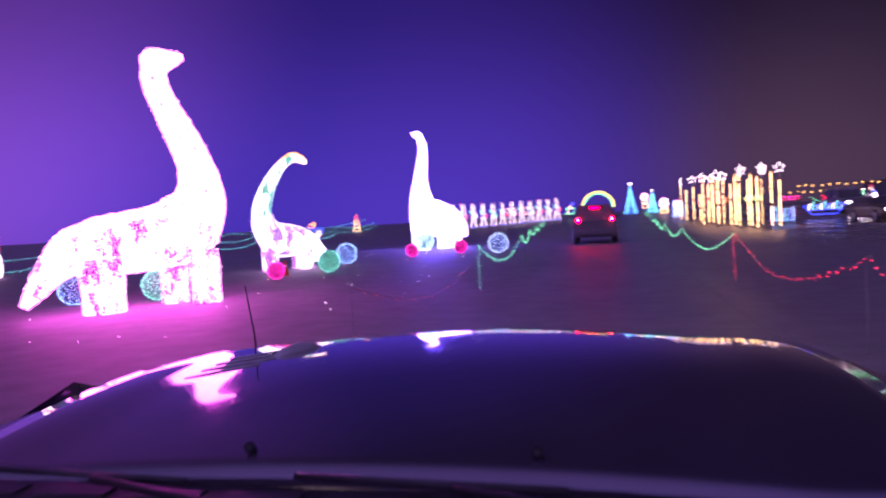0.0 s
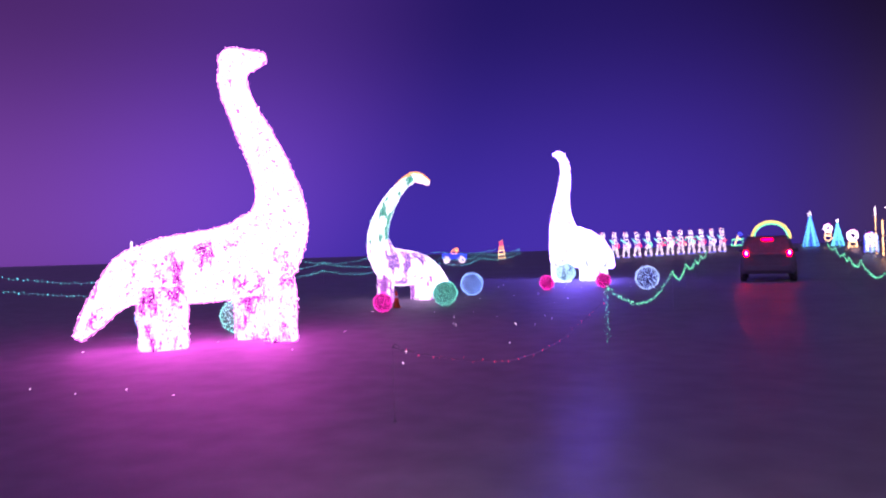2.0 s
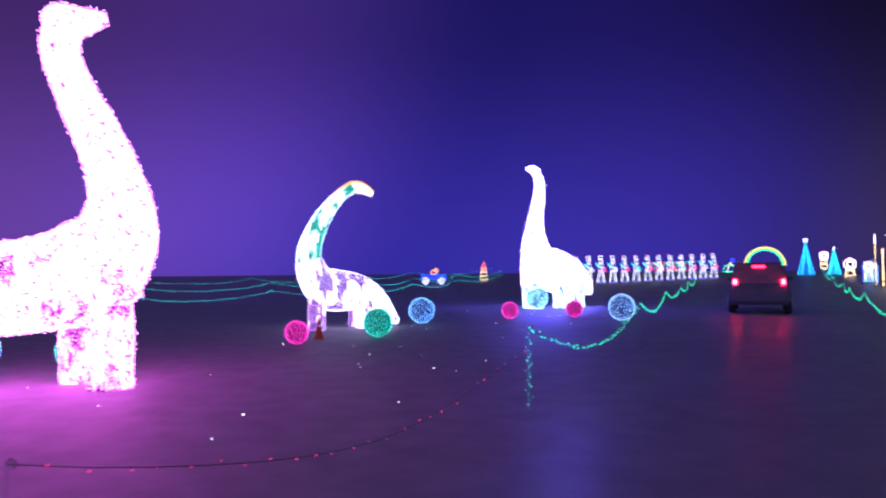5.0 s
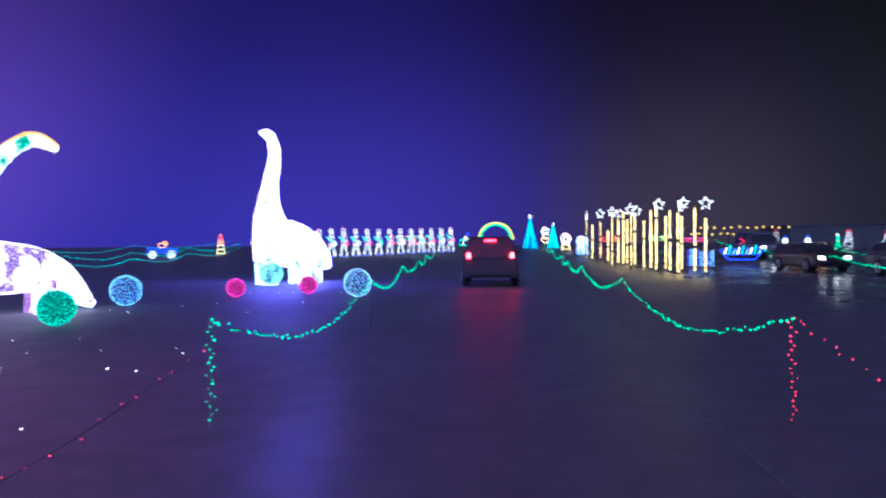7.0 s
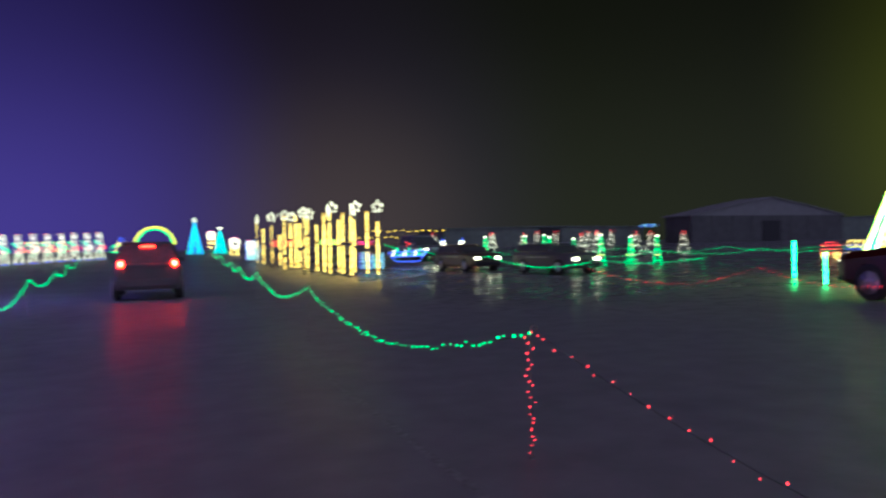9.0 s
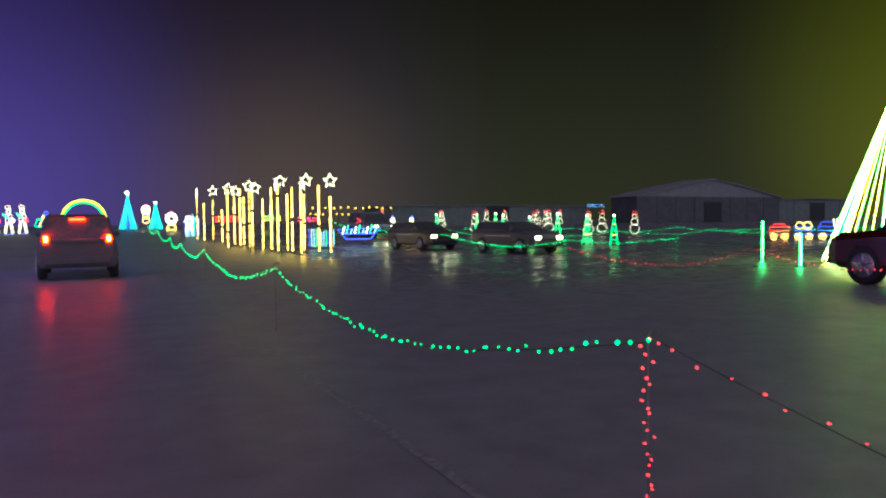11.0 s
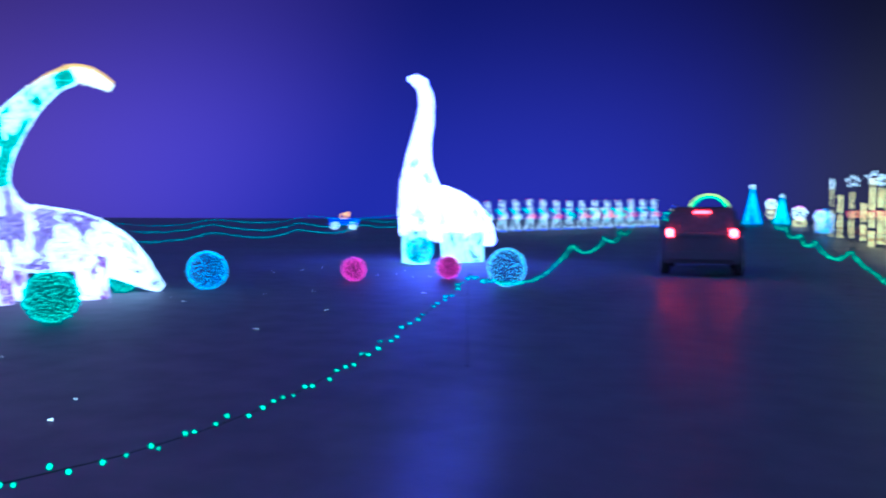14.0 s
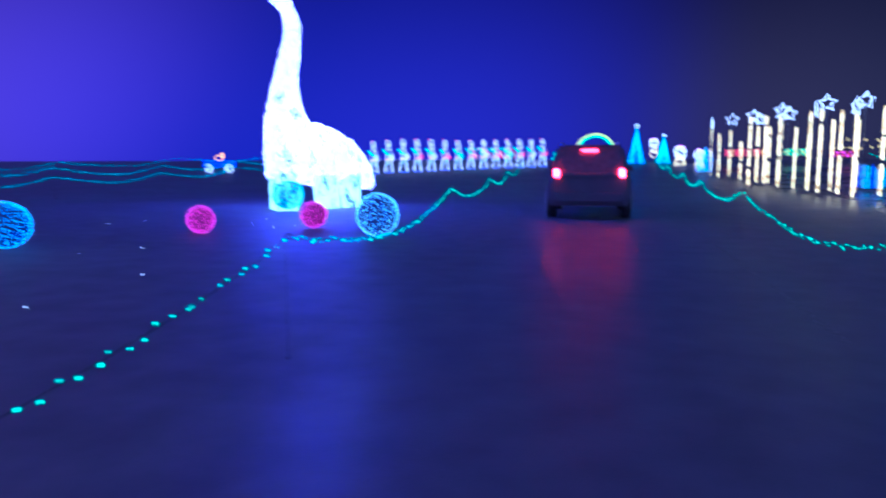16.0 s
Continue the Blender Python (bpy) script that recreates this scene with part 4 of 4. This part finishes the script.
def lamp_row(x0, x1, y, z):
    root = thing("festoon_line", pose(x0, y, ground_z(x0, y)), "level festoon of round warm lamps between posts", "festoon", "warm festoons")
    n = 12
    w = x1 - x0
    for i in range(n):
        bm = bmesh.new()
        bmesh.ops.create_icosphere(bm, subdivisions=1, radius=0.10, matrix=Matrix.Translation((w * i / (n - 1) + random.uniform(-0.14, 0.14), 0, z + 0.06 * math.sin(i * 1.7))))
        part("lamp", bm, FESTOON, root)
    bar("wire", [(0, 0, z + 0.1), (w, 0, z + 0.1)], 0.012, CORD, root)
    for s in (0, 0.33, 0.67, 1):
        bar("post", [(w * s, 0.05, 0), (w * s, 0.05, z + 0.12)], 0.04, DARK_STEEL, root)


lamp_row(20.5, 29.0, 80.0, 1.95)
lamp_row(20.8, 28.6, 84.0, 1.35)


# ---------- train, posts and low buildings across the field ----------
def light_train(x, y, turn):
    root = thing("light_train", pose(x, y, ground_z(x, y), rz=turn) @ Matrix.Scale(0.76, 4), "toy train outline with red, blue and yellow light rope", "light display")
    def wagon(name, cx, mat):
        body = rope(name, [([(cx - 0.75, 0, 0.45), (cx + 0.75, 0, 0.45), (cx + 0.75, 0, 1.1), (cx - 0.75, 0, 1.1)], True), ([(cx - 0.75, 0, 0.78), (cx + 0.75, 0, 0.78)], False)], mat, root, 0.026)
        for dx in (-0.42, 0.42):
            rope("wheel", [(ring(cx + dx, 0.3, 0.26, 12), True), ([(cx + dx - 0.2, 0, 0.3), (cx + dx + 0.2, 0, 0.3)], False), ([(cx + dx, 0, 0.1), (cx + dx, 0, 0.5)], False)], B_GOLD, body, 0.02, "gold spoked wheel")
    wagon("caboose", 0.0, B_RED)
    rope("caboose_roof", [([(-0.55, 0, 1.1), (0.55, 0, 1.1), (0.4, 0, 1.35), (-0.4, 0, 1.35)], True)], B_RED, root, 0.026)
    wagon("tender", 1.85, B_DEEP)
    rope("load", [(ring(1.55, 1.2, 0.3, 12), True), (ring(2.15, 1.2, 0.3, 12), True)], B_GOLD, root, 0.025, "gold hoops")
    wagon("engine", 3.7, B_DEEP)
    rope("boiler", [([(2.95, 0, 1.1), (3.2, 0, 1.5), (3.9, 0, 1.5), (4.3, 0, 1.1)], True)], B_DEEP, root, 0.026)
    rope("chimney", [([(4.1, 0, 1.1), (4.05, 0, 1.75), (4.35, 0, 1.75), (4.3, 0, 1.1)], False)], B_WHITE, root, 0.024)
    for cx in (0.0, 1.85, 3.7):
        bar("prop", [(cx, 0.02, 0), (cx, 0.02, 0.46)], 0.02, DARK_STEEL, root)


light_train(39.9, 41.5, -48)


def glow_post(x, y, h):
    root = thing("light_post", pose(x, y, ground_z(x, y)), "upright post wrapped solid in bright green lights", "light post", "green light posts")
    bar("sleeve", [(0, 0, 0.02), (0, 0, h * 0.5), (0, 0, h)], 0.03, POST_GREEN, root, "", 8)
    bar("foot", [(0, 0, 0), (0, 0, 0.02)], 0.16, DARK_STEEL, root, "", 12)


POST_GREEN = glow("mint_light_sleeve", (0.08, 1.0, 0.34), 14.0, True)
glow_post(20.8, 27.5, 1.3)
glow_post(18.4, 24.3, 0.95)


def building(name, x0, x1, y0, y1, eave, ridge, wall_mat, roof_mat, label, category):
    base = ground_z(0, y0)
    root = thing(name, pose((x0 + x1) / 2, (y0 + y1) / 2, base), label, category)
    w, d = x1 - x0, y1 - y0
    n = max(4, int(w / 3))
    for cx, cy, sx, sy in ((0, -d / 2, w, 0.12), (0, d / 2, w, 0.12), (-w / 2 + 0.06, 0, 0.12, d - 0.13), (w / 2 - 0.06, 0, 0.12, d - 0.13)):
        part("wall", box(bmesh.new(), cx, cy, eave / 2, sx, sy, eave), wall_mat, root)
    for i in range(1, n):
        bm = bmesh.new()
        box(bm, -w / 2 + w * i / n, -d / 2 - 0.09, eave / 2, 0.1, 0.06, eave, 0.01)
        part("wall_rib", bm, wall_mat, root)
    rise = ridge - eave
    bm = bmesh.new()
    prof = [(-w / 2 - 0.3, eave), (-w * 0.22, eave + rise * 0.62), (0, eave + rise), (w * 0.22, eave + rise * 0.62), (w / 2 + 0.3, eave)]
    top = [[bm.verts.new((px, sy * (d / 2 + 0.3), pz + 0.06)) for px, pz in prof] for sy in (-1, 1)]
    low = [[bm.verts.new((px, sy * (d / 2 + 0.3), pz - 0.06)) for px, pz in prof] for sy in (-1, 1)]
    for a, b in ((top[0], top[1]), (low[1], low[0])):
        for i in range(len(prof) - 1):
            bm.faces.new((a[i], a[i + 1], b[i + 1], b[i]))
    for k in (0, 1):
        bm.faces.new(top[k] + low[k][::-1])
        if ridge > eave + 0.3:
            v = [bm.verts.new((px * 0.985, (1 if k else -1) * d / 2, pz - 0.07)) for px, pz in prof]
            bm.faces.new(v)
    for i in (0, len(prof) - 1):
        bm.faces.new((top[0][i], top[1][i], low[1][i], low[0][i]))
    bmesh.ops.recalc_face_normals(bm, faces=bm.faces)
    part("roof", bm, roof_mat, root)
    bm = bmesh.new()
    box(bm, 0, -d / 2 - 0.1, min(eave, 2.6) / 2, 3.0, 0.08, min(eave, 2.6) - 0.1, 0.01)
    part("door", bm, TRIM, root, "dark closed door panel")
    return root


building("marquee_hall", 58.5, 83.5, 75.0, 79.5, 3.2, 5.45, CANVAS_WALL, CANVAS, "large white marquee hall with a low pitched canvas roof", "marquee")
building("long_shed", 30.0, 57.0, 82.0, 90.0, 2.15, 2.3, SHED, SHED, "long low grey metal shed at the field's edge", "shed")
building("service_shed", 84.5, 101.0, 76.0, 84.0, 2.9, 3.1, SHED, SHED, "low grey metal shed beside the marquee", "shed")


# ---------- far figures behind the dinosaurs ----------
def toy_car(x, y):
    root = thing("light_toy_car", pose(x, y, ground_z(x, y), rz=22) @ Matrix.Scale(0.87, 4), "toy car light outline with blue body, pale wheels, orange driver shape", "light display")
    rope("body", [([(-1.3, 0, 0.5), (1.2, 0, 0.5), (1.3, 0, 0.8), (0.4, 0, 0.9), (-1.25, 0, 0.9)], True), ([(-1.2, 0, 0.7), (1.2, 0, 0.68)], False)], B_DEEP, root, 0.045)
    for dx in (-0.8, 0.75):
        rope("wheel", [(ring(dx, 0.34, 0.3, 14), True), (ring(dx, 0.34, 0.15, 10), True)], B_PALE_ROPE, root, 0.032)
    rope("driver_shape", [(ring(0.0, 1.15, 0.32, 12, 0.0, 0.2), True), (ring(0.25, 1.35, 0.16, 10), True)], B_ORANGE, root, 0.04, "orange light rope")
    bar("prop", [(0, 0.02, 0), (0, 0.02, 0.5)], 0.02, DARK_STEEL, root)


toy_car(-25.4, 60.0)


def robed_figure(x, y, h, mats, label):
    root = thing("tall_light_figure", pose(x, y, ground_z(x, y), rz=20), label, "light figure")
    k = h / 1.7
    rope("lower_body", [([(-0.3 * k, 0, 0.12), (0.3 * k, 0, 0.12), (0.24 * k, 0, 0.8 * k), (-0.24 * k, 0, 0.8 * k)], True), ([(-0.26 * k, 0, 0.45 * k), (0.26 * k, 0, 0.45 * k)], False)], mats[0], root, 0.03)
    rope("upper_body", [(ring(0, 1.05 * k, 0.22 * k, 12), True), ([(-0.2 * k, 0, 1.05 * k), (0.2 * k, 0, 1.05 * k)], False)], mats[1], root, 0.03)
    rope("head_ring", [(ring(0, 1.42 * k, 0.14 * k, 10), True)], mats[2], root, 0.03)
    rope("hat", [([(-0.16 * k, 0, 1.55 * k), (0.16 * k, 0, 1.55 * k), (0.05 * k, 0, 1.72 * k)], True)], mats[1], root, 0.028)
    bar("prop", [(0, 0.02, 0), (0, 0.02, 0.4)], 0.02, DARK_STEEL, root)


robed_figure(-22.8, 65.0, 1.7, [B_GOLD, B_ORANGE, B_RED], "tall figure outline in orange, gold and red light rope")


def twin_candles(x, y):
    root = thing("twin_candle_light", pose(x, y, ground_z(x, y)), "pair of tall candle shapes in white and red lights", "light display")
    for dx, hh in ((-0.14, 2.3), (0.16, 2.15)):
        bar("candle_base", [(dx, 0, 0.02), (dx * 1.25, 0, 0.5), (dx, 0, 1.05)], [0.16, 0.19, 0.12], WHITE_SLEEVE, root, "", 8)
        bar("candle_band", [(dx, 0, 1.08), (dx, 0, 1.75)], 0.13, RED_SLEEVE, root, "red middle band", 8)
        bar("candle_tip", [(dx, 0, 1.78), (dx, 0, hh)], [0.09, 0.03], WHITE_SLEEVE, root, "", 8)


WHITE_SLEEVE = netting("white_pink_sleeve", (1.0, 0.7, 0.9), (1, 1, 1), 1.0, 1.6, 4, 0.5, 16)
RED_SLEEVE = netting("red_sleeve", (0.8, 0.02, 0.08), (1.0, 0.2, 0.3), 0.9, 0.4, 4, 0.5, 16)
twin_candles(-24.6, 24.6)


# ---------- vehicles ----------
def wheel(parent, x, y, r, w=0.22):
    hub = bar("wheel", [(x - w / 2, y, r), (x - w * 0.38, y, r), (x + w * 0.38, y, r), (x + w / 2, y, r)], [r * 0.9, r, r, r * 0.9], TYRE, parent, "", 24)
    side = 1 if x > 0 else -1
    bar("rim", [(x + side * w * 0.40, y, r), (x + side * (w * 0.5 + 0.006), y, r)], [r * 0.66, r * 0.62], ALLOY, hub, "", 20)
    for k in range(5):
        a = 2 * math.pi * k / 5 + 0.3
        bar("spoke", [(x + side * (w * 0.5 + 0.008), y, r), (x + side * (w * 0.5 + 0.012), y + r * 0.58 * math.cos(a), r + r * 0.58 * math.sin(a))], 0.028, ALLOY, hub, "", 5)


def cross_sections(sections):
    """A closed body through sections (y, half width low, half width high, z low, z mid, z high)."""
    verts, faces = [], []
    for y, wl_, wh_, z0, z1, z2 in sections:
        verts += [(-wl_ * 0.9, y, z0), (-wl_, y, z0 + 0.12), (-wl_, y, z1), (-wh_, y, z2 - 0.03), (-wh_ * 0.9, y, z2), (wh_ * 0.9, y, z2), (wh_, y, z2 - 0.03), (wl_, y, z1), (wl_, y, z0 + 0.12), (wl_ * 0.9, y, z0)]
    m = 10
    for i in range(len(sections) - 1):
        for k in range(m):
            q = (k + 1) % m
            faces.append((i * m + k, i * m + q, (i + 1) * m + q, (i + 1) * m + k))
    faces.append(tuple(reversed(range(m))))
    faces.append(tuple((len(sections) - 1) * m + k for k in range(m)))
    return verts, faces


def suv(x, y, turn, paint, label, lit_tail, lit_head, tall=1.0, glass=None, trim=None, size=1.0, lamp_z=1.0):
    """A sport utility car whose middle is at x, y; it faces +y before it is turned."""
    root = thing("parked_suv", pose(x, y, ground_z(x, y), rz=turn) @ Matrix.Scale(size, 4), label, "car", "cars waiting in the show")
    h = 1.78 * tall
    v, f = cross_sections([(-2.32, 0.82, 0.80, 0.42, 0.85, 1.02), (-2.25, 0.93, 0.86, 0.32, 0.9, 1.08), (-1.2, 0.95, 0.88, 0.26, 0.92, 1.08), (0.7, 0.95, 0.88, 0.26, 0.92, 1.07), (1.2, 0.95, 0.86, 0.26, 0.9, 1.05), (2.05, 0.92, 0.82, 0.3, 0.82, 0.98), (2.3, 0.82, 0.74, 0.4, 0.72, 0.88)])
    raw_part("body", v, f, paint, root)
    v, f = cross_sections([(-2.22, 0.86, 0.80, 0.95, 1.06, 1.10), (-2.0, 0.86, 0.70, 0.95, 1.1, h - 0.04), (-1.4, 0.86, 0.69, 0.95, 1.1, h), (0.0, 0.86, 0.69, 0.95, 1.1, h), (0.45, 0.86, 0.70, 0.95, 1.1, h - 0.08), (1.25, 0.85, 0.78, 0.95, 1.04, 1.08)])
    raw_part("cabin", v, f, glass or GLASS, root, "dark window band")
    v, f = cross_sections([(-2.05, 0.70, 0.66, h - 0.12, h - 0.02, h + 0.015), (-1.4, 0.715, 0.68, h - 0.09, h, h + 0.03), (0.0, 0.715, 0.68, h - 0.09, h, h + 0.03), (0.42, 0.71, 0.66, h - 0.14, h - 0.06, h - 0.03)])
    raw_part("roof", v, f, paint, root)
    for s in (-1, 1):
        for yy in (-2.02, -1.0, 0.1, 0.95):
            bar("pillar", [(s * 0.875, yy, 1.0), (s * 0.715, yy + (0.06 if yy < 0.5 else -0.5), h - 0.06)], 0.035, paint, root, "", 5)
        bar("roof_rail", [(s * 0.64, -1.9, h + 0.06), (s * 0.64, 0.2, h + 0.06)], 0.02, ALLOY, root)
        bm = bmesh.new()
        box(bm, s * 1.02, 0.85, 1.14, 0.16, 0.12, 0.14, 0.03)
        part("mirror", bm, paint, root)
        bm = bmesh.new()
        box(bm, s * 0.72, -2.335, lamp_z, 0.13, 0.07, 0.20, 0.05)
        lens = part("tail_lamp", bm, TAIL if lit_tail else TRIM, root, "red tail lamp")
        if lit_tail:
            bm = bmesh.new()
            box(bm, s * 0.72, -2.375, lamp_z + 0.01, 0.07, 0.03, 0.12, 0.012)
            part("bulb", bm, TAIL_CORE, lens, "white-hot lamp core")
        bm = bmesh.new()
        box(bm, s * 0.62, 2.30, 0.74, 0.30, 0.07, 0.14, 0.02)
        part("headlamp", bm, HEAD if lit_head else ALLOY, root, "bright headlamp" if lit_head else "clear headlamp")
        for yy in (-1.38, 1.42):
            wheel(root, s * 0.86, yy, 0.37)
        bm = bmesh.new()
        box(bm, s * 0.955, -0.2, 0.82, 0.012, 1.9, 0.03, 0.004)
        part("side_moulding", bm, ALLOY, root)
    for name, yy, zz, sy, mat in (("rear_bumper", -2.36, 0.52, 0.12, trim or TRIM), ("front_bumper", 2.32, 0.45, 0.12, TRIM), ("tailgate_trim", -2.34, 1.0, 0.05, trim or ALLOY), ("grille", 2.32, 0.66, 0.06, TRIM)):
        bm = bmesh.new()
        box(bm, 0, yy, zz, 1.5 if "bumper" in name else 1.2 if name == "tailgate_trim" else 0.8, sy, 0.2 if "bumper" in name else 0.07, 0.03 if "bumper" in name else 0.01)
        part(name, bm, mat, root)
    bm = bmesh.new()
    box(bm, 0, -2.06, h - 0.11, 0.36, 0.05, 0.05, 0.01)
    part("high_brake_lamp", bm, TAIL if lit_tail else TRIM, root, "red high brake lamp")
    if lit_head:
        lamp = bpy.data.lights.new("headlamp_beam", "SPOT")
        lamp.energy, lamp.color, lamp.spot_size, lamp.spot_blend, lamp.shadow_soft_size = 14, (1.0, 0.94, 0.84), radians(75), 0.8, 0.12
        beam = new("headlamp_beam", lamp)
        beam.parent = root
        beam.matrix_basis = look((0, 2.5, 0.78), (0, 12, 0.2))
    return root


# two glasses paler than GLASS: the haze before the cars is put into their colour
HAZE_GLASS = plain("haze_paled_glass", (0.075, 0.07, 0.09), 0.45)
DIM_GLASS = plain("dusky_car_glass", (0.075, 0.078, 0.078), 0.4)
DEEP_RED = plain("deep_red_car_paint", (0.05, 0.005, 0.004), 0.3, 0.0, 3, 0.1)
AMBER_PAINT = plain("brown_car_paint", (0.11, 0.085, 0.06), 0.35, 0.1, 3, 0.1)
MID_PAINT = plain("charcoal_car_paint", (0.085, 0.085, 0.10), 0.7, 0.0, 3, 0.1)
suv(-0.12, 33.6, 0, MID_PAINT, "charcoal sport utility car in the lane, red tail lamps lit", True, False, 0.94, HAZE_GLASS, MID_PAINT, 1.0, 1.06)
suv(15.3, 18.3, -6, DEEP_RED, "dark red sport utility car beside a red garland", False, True, 1.0, None, None, 1.1)
suv(16.9, 37.0, 186, GREY_PAINT, "dark grey car coming on with headlamps lit", False, True, 0.80, DIM_GLASS, None, 0.94)
suv(15.2, 43.0, 184, AMBER_PAINT, "brown car coming on with headlamps lit", False, True, 0.80, DIM_GLASS, None, 0.94)
suv(17.5, 56.0, 182, SILVER_PAINT, "silver car far off with headlamps lit", False, True, 0.95, DIM_GLASS)


LOUVRE = plain("grey_plastic_louvre", (0.42, 0.40, 0.44), 0.45)


# ---------- the bonnet over which the drive begins ----------
def bonnet_car():
    root = thing("car_bonnet", pose(-0.46, 0.22, 0), "glossy black car bonnet with louvred scoop, wipers and antenna", "car")
    nx, ny = 32, 24

    def top(u, w):
        x = u * (1.22 - 0.06 * w)
        y = 1.16 + 1.92 * w - 0.20 * u * u * w
        z = 0.912 - 0.065 * u * u - 0.30 * (w - 0.51) ** 2 - 0.5 * max(0, w - 0.86) ** 2 + 0.018 * smooth_step(0.70, 0.9, abs(u))
        return (x, y, z)
    verts, faces = [], []
    for j in range(ny + 1):
        for i in range(nx + 1):
            verts.append(top(-1 + 2 * i / nx, j / ny))
    w_ = nx + 1
    for j in range(ny):
        for i in range(nx):
            faces.append((j * w_ + i, j * w_ + i + 1, (j + 1) * w_ + i + 1, (j + 1) * w_ + i))
    o = len(verts)
    verts += [(x, y, z - 0.03) for x, y, z in verts]
    faces += [tuple(k + o for k in reversed(f)) for f in list(faces)]
    rim = [i for i in range(w_)] + [j * w_ + nx for j in range(1, ny + 1)] + [ny * w_ + i for i in range(nx - 1, -1, -1)] + [j * w_ for j in range(ny - 1, 0, -1)]
    for a, b in zip(rim, rim[1:] + rim[:1]):
        faces.append((b, a, a + o, b + o))
    hood = raw_part("bonnet", verts, faces, BLACK_PAINT, root, "", True)

    def on_hood(x, y, lift):
        w = (y - 1.16) / 1.92
        u = x / (1.22 - 0.06 * w)
        return (x, y, top(u, w)[2] + lift)
    for s in (-1, 1):
        v, f = cross_sections([(1.2, 0.07, 0.06, 0.45, 0.70, 0.80), (1.9, 0.08, 0.06, 0.74, 0.78, 0.815), (2.5, 0.07, 0.05, 0.52, 0.70, 0.785), (2.86, 0.05, 0.04, 0.42, 0.60, 0.70)])
        raw_part("fender", [(x + s * 1.27, y, z) for x, y, z in v], f, BLACK_PAINT, root)
        bm = bmesh.new()
        box(bm, s * 0.86, 2.92, 0.64, 0.36, 0.10, 0.16, 0.03)
        part("headlamp", bm, HEAD, root, "bright headlamp")
        wheel(root, s * 1.12, 2.0, 0.36)
        bar("washer_nozzle", [on_hood(s * 0.33, 1.26, 0.0), on_hood(s * 0.33, 1.24, 0.022)], 0.012, TRIM, root)
    scoop = [on_hood(-0.66 + dx, 2.26 + dy, 0.016 * h - 0.012) for dx, dy, h in ((-0.06, -0.12, 0), (-0.03, -0.06, 0.8), (0, 0.02, 1.0), (0.03, 0.09, 0.6), (0.05, 0.13, 0))]
    bar("scoop", scoop, [0.008, 0.022, 0.028, 0.020, 0.006], LOUVRE, hood, "grey moulded scoop", 14)
    for k in range(4):
        y = 1.90 + 0.10 * k
        bar("vent_slat", [on_hood(-0.90, y - 0.02, 0.001), on_hood(-0.79 + 0.008 * k, y + 0.07, 0.003), on_hood(-0.70 + 0.012 * k, y + 0.13, 0.001)], 0.0045, LOUVRE, hood, "", 5)
    bm = bmesh.new()
    box(bm, 0, 2.98, 0.42, 2.2, 0.14, 0.3, 0.05)
    part("bumper", bm, TRIM, root)
    bm = bmesh.new()
    box(bm, 0, 2.97, 0.66, 1.0, 0.06, 0.16, 0.02)
    part("grille", bm, TRIM, root)
    bm = bmesh.new()
    box(bm, 0, 1.00, 0.785, 2.3, 0.30, 0.05, 0.02)
    cowl = part("cowl", bm, TRIM, root)
    for k in range(9):
        bm = bmesh.new()
        box(bm, -0.88 + 0.22 * k, 1.08, 0.812, 0.17, 0.05, 0.006, 0.002)
        part("cowl_louvre", bm, DARK_STEEL, cowl)
    bm = bmesh.new()
    box(bm, 0, 1.20, 0.60, 1.8, 0.05, 0.36, 0.01)
    part("firewall", bm, TRIM, root)
    for x in (-0.62, 0.18):
        arm = bar("wiper_arm", [(x + 0.42, 0.92, 0.815), (x + 0.36, 0.99, 0.83), (x, 1.08, 0.842)], 0.009, TRIM, root)
        bar("wiper_blade", [(x + 0.22, 1.095, 0.835), (x - 0.34, 1.115, 0.845)], 0.007, DARK_STEEL, arm)
    bar("antenna", [(-1.02, 2.62, 0.78), (-1.02, 2.61, 0.90), (-1.035, 2.58, 1.12)], [0.005, 0.004, 0.0025], TRIM, root)
    lamp = bpy.data.lights.new("headlamp_beam", "SPOT")
    lamp.energy, lamp.color, lamp.spot_size, lamp.spot_blend, lamp.shadow_soft_size = 300, (1.0, 0.95, 0.88), radians(115), 0.9, 0.15
    beam = new("headlamp_beam", lamp)
    beam.parent = root
    beam.matrix_basis = look((0, 3.15, 0.72), (0, 40, 0.6))


bonnet_car()


# ---------- small things on the asphalt ----------
def traffic_cone(x, y):
    root = thing("traffic_cone", pose(x, y, ground_z(x, y), rz=20), "orange traffic cone with a white band on asphalt", "traffic cone")
    bm = bmesh.new()
    box(bm, 0, 0, 0.01, 0.24, 0.24, 0.02, 0.006)
    part("base", bm, CONE_PLASTIC, root)
    bar("cone_body", [(0, 0, 0.02), (0, 0, 0.46)], [0.09, 0.02], CONE_PLASTIC, root, "", 16)
    bar("band", [(0, 0, 0.26), (0, 0, 0.32)], [0.054, 0.045], CONE_BAND, root, "white band", 16)


traffic_cone(-9.05, 19.3)

spots = []
for _ in range(46):
    y = random.uniform(8, 34)
    x = random.uniform(-9.5, -2.8) - 0.05 * y
    spots.append((x, y, ground_z(x, y) + 0.02))
chips = bulbs("scattered_white_bulbs", spots, 0.0095, B_WHITE)
tagged(chips, "loose small white bulbs scattered over the wet asphalt", "loose bulbs", kind="stuff")
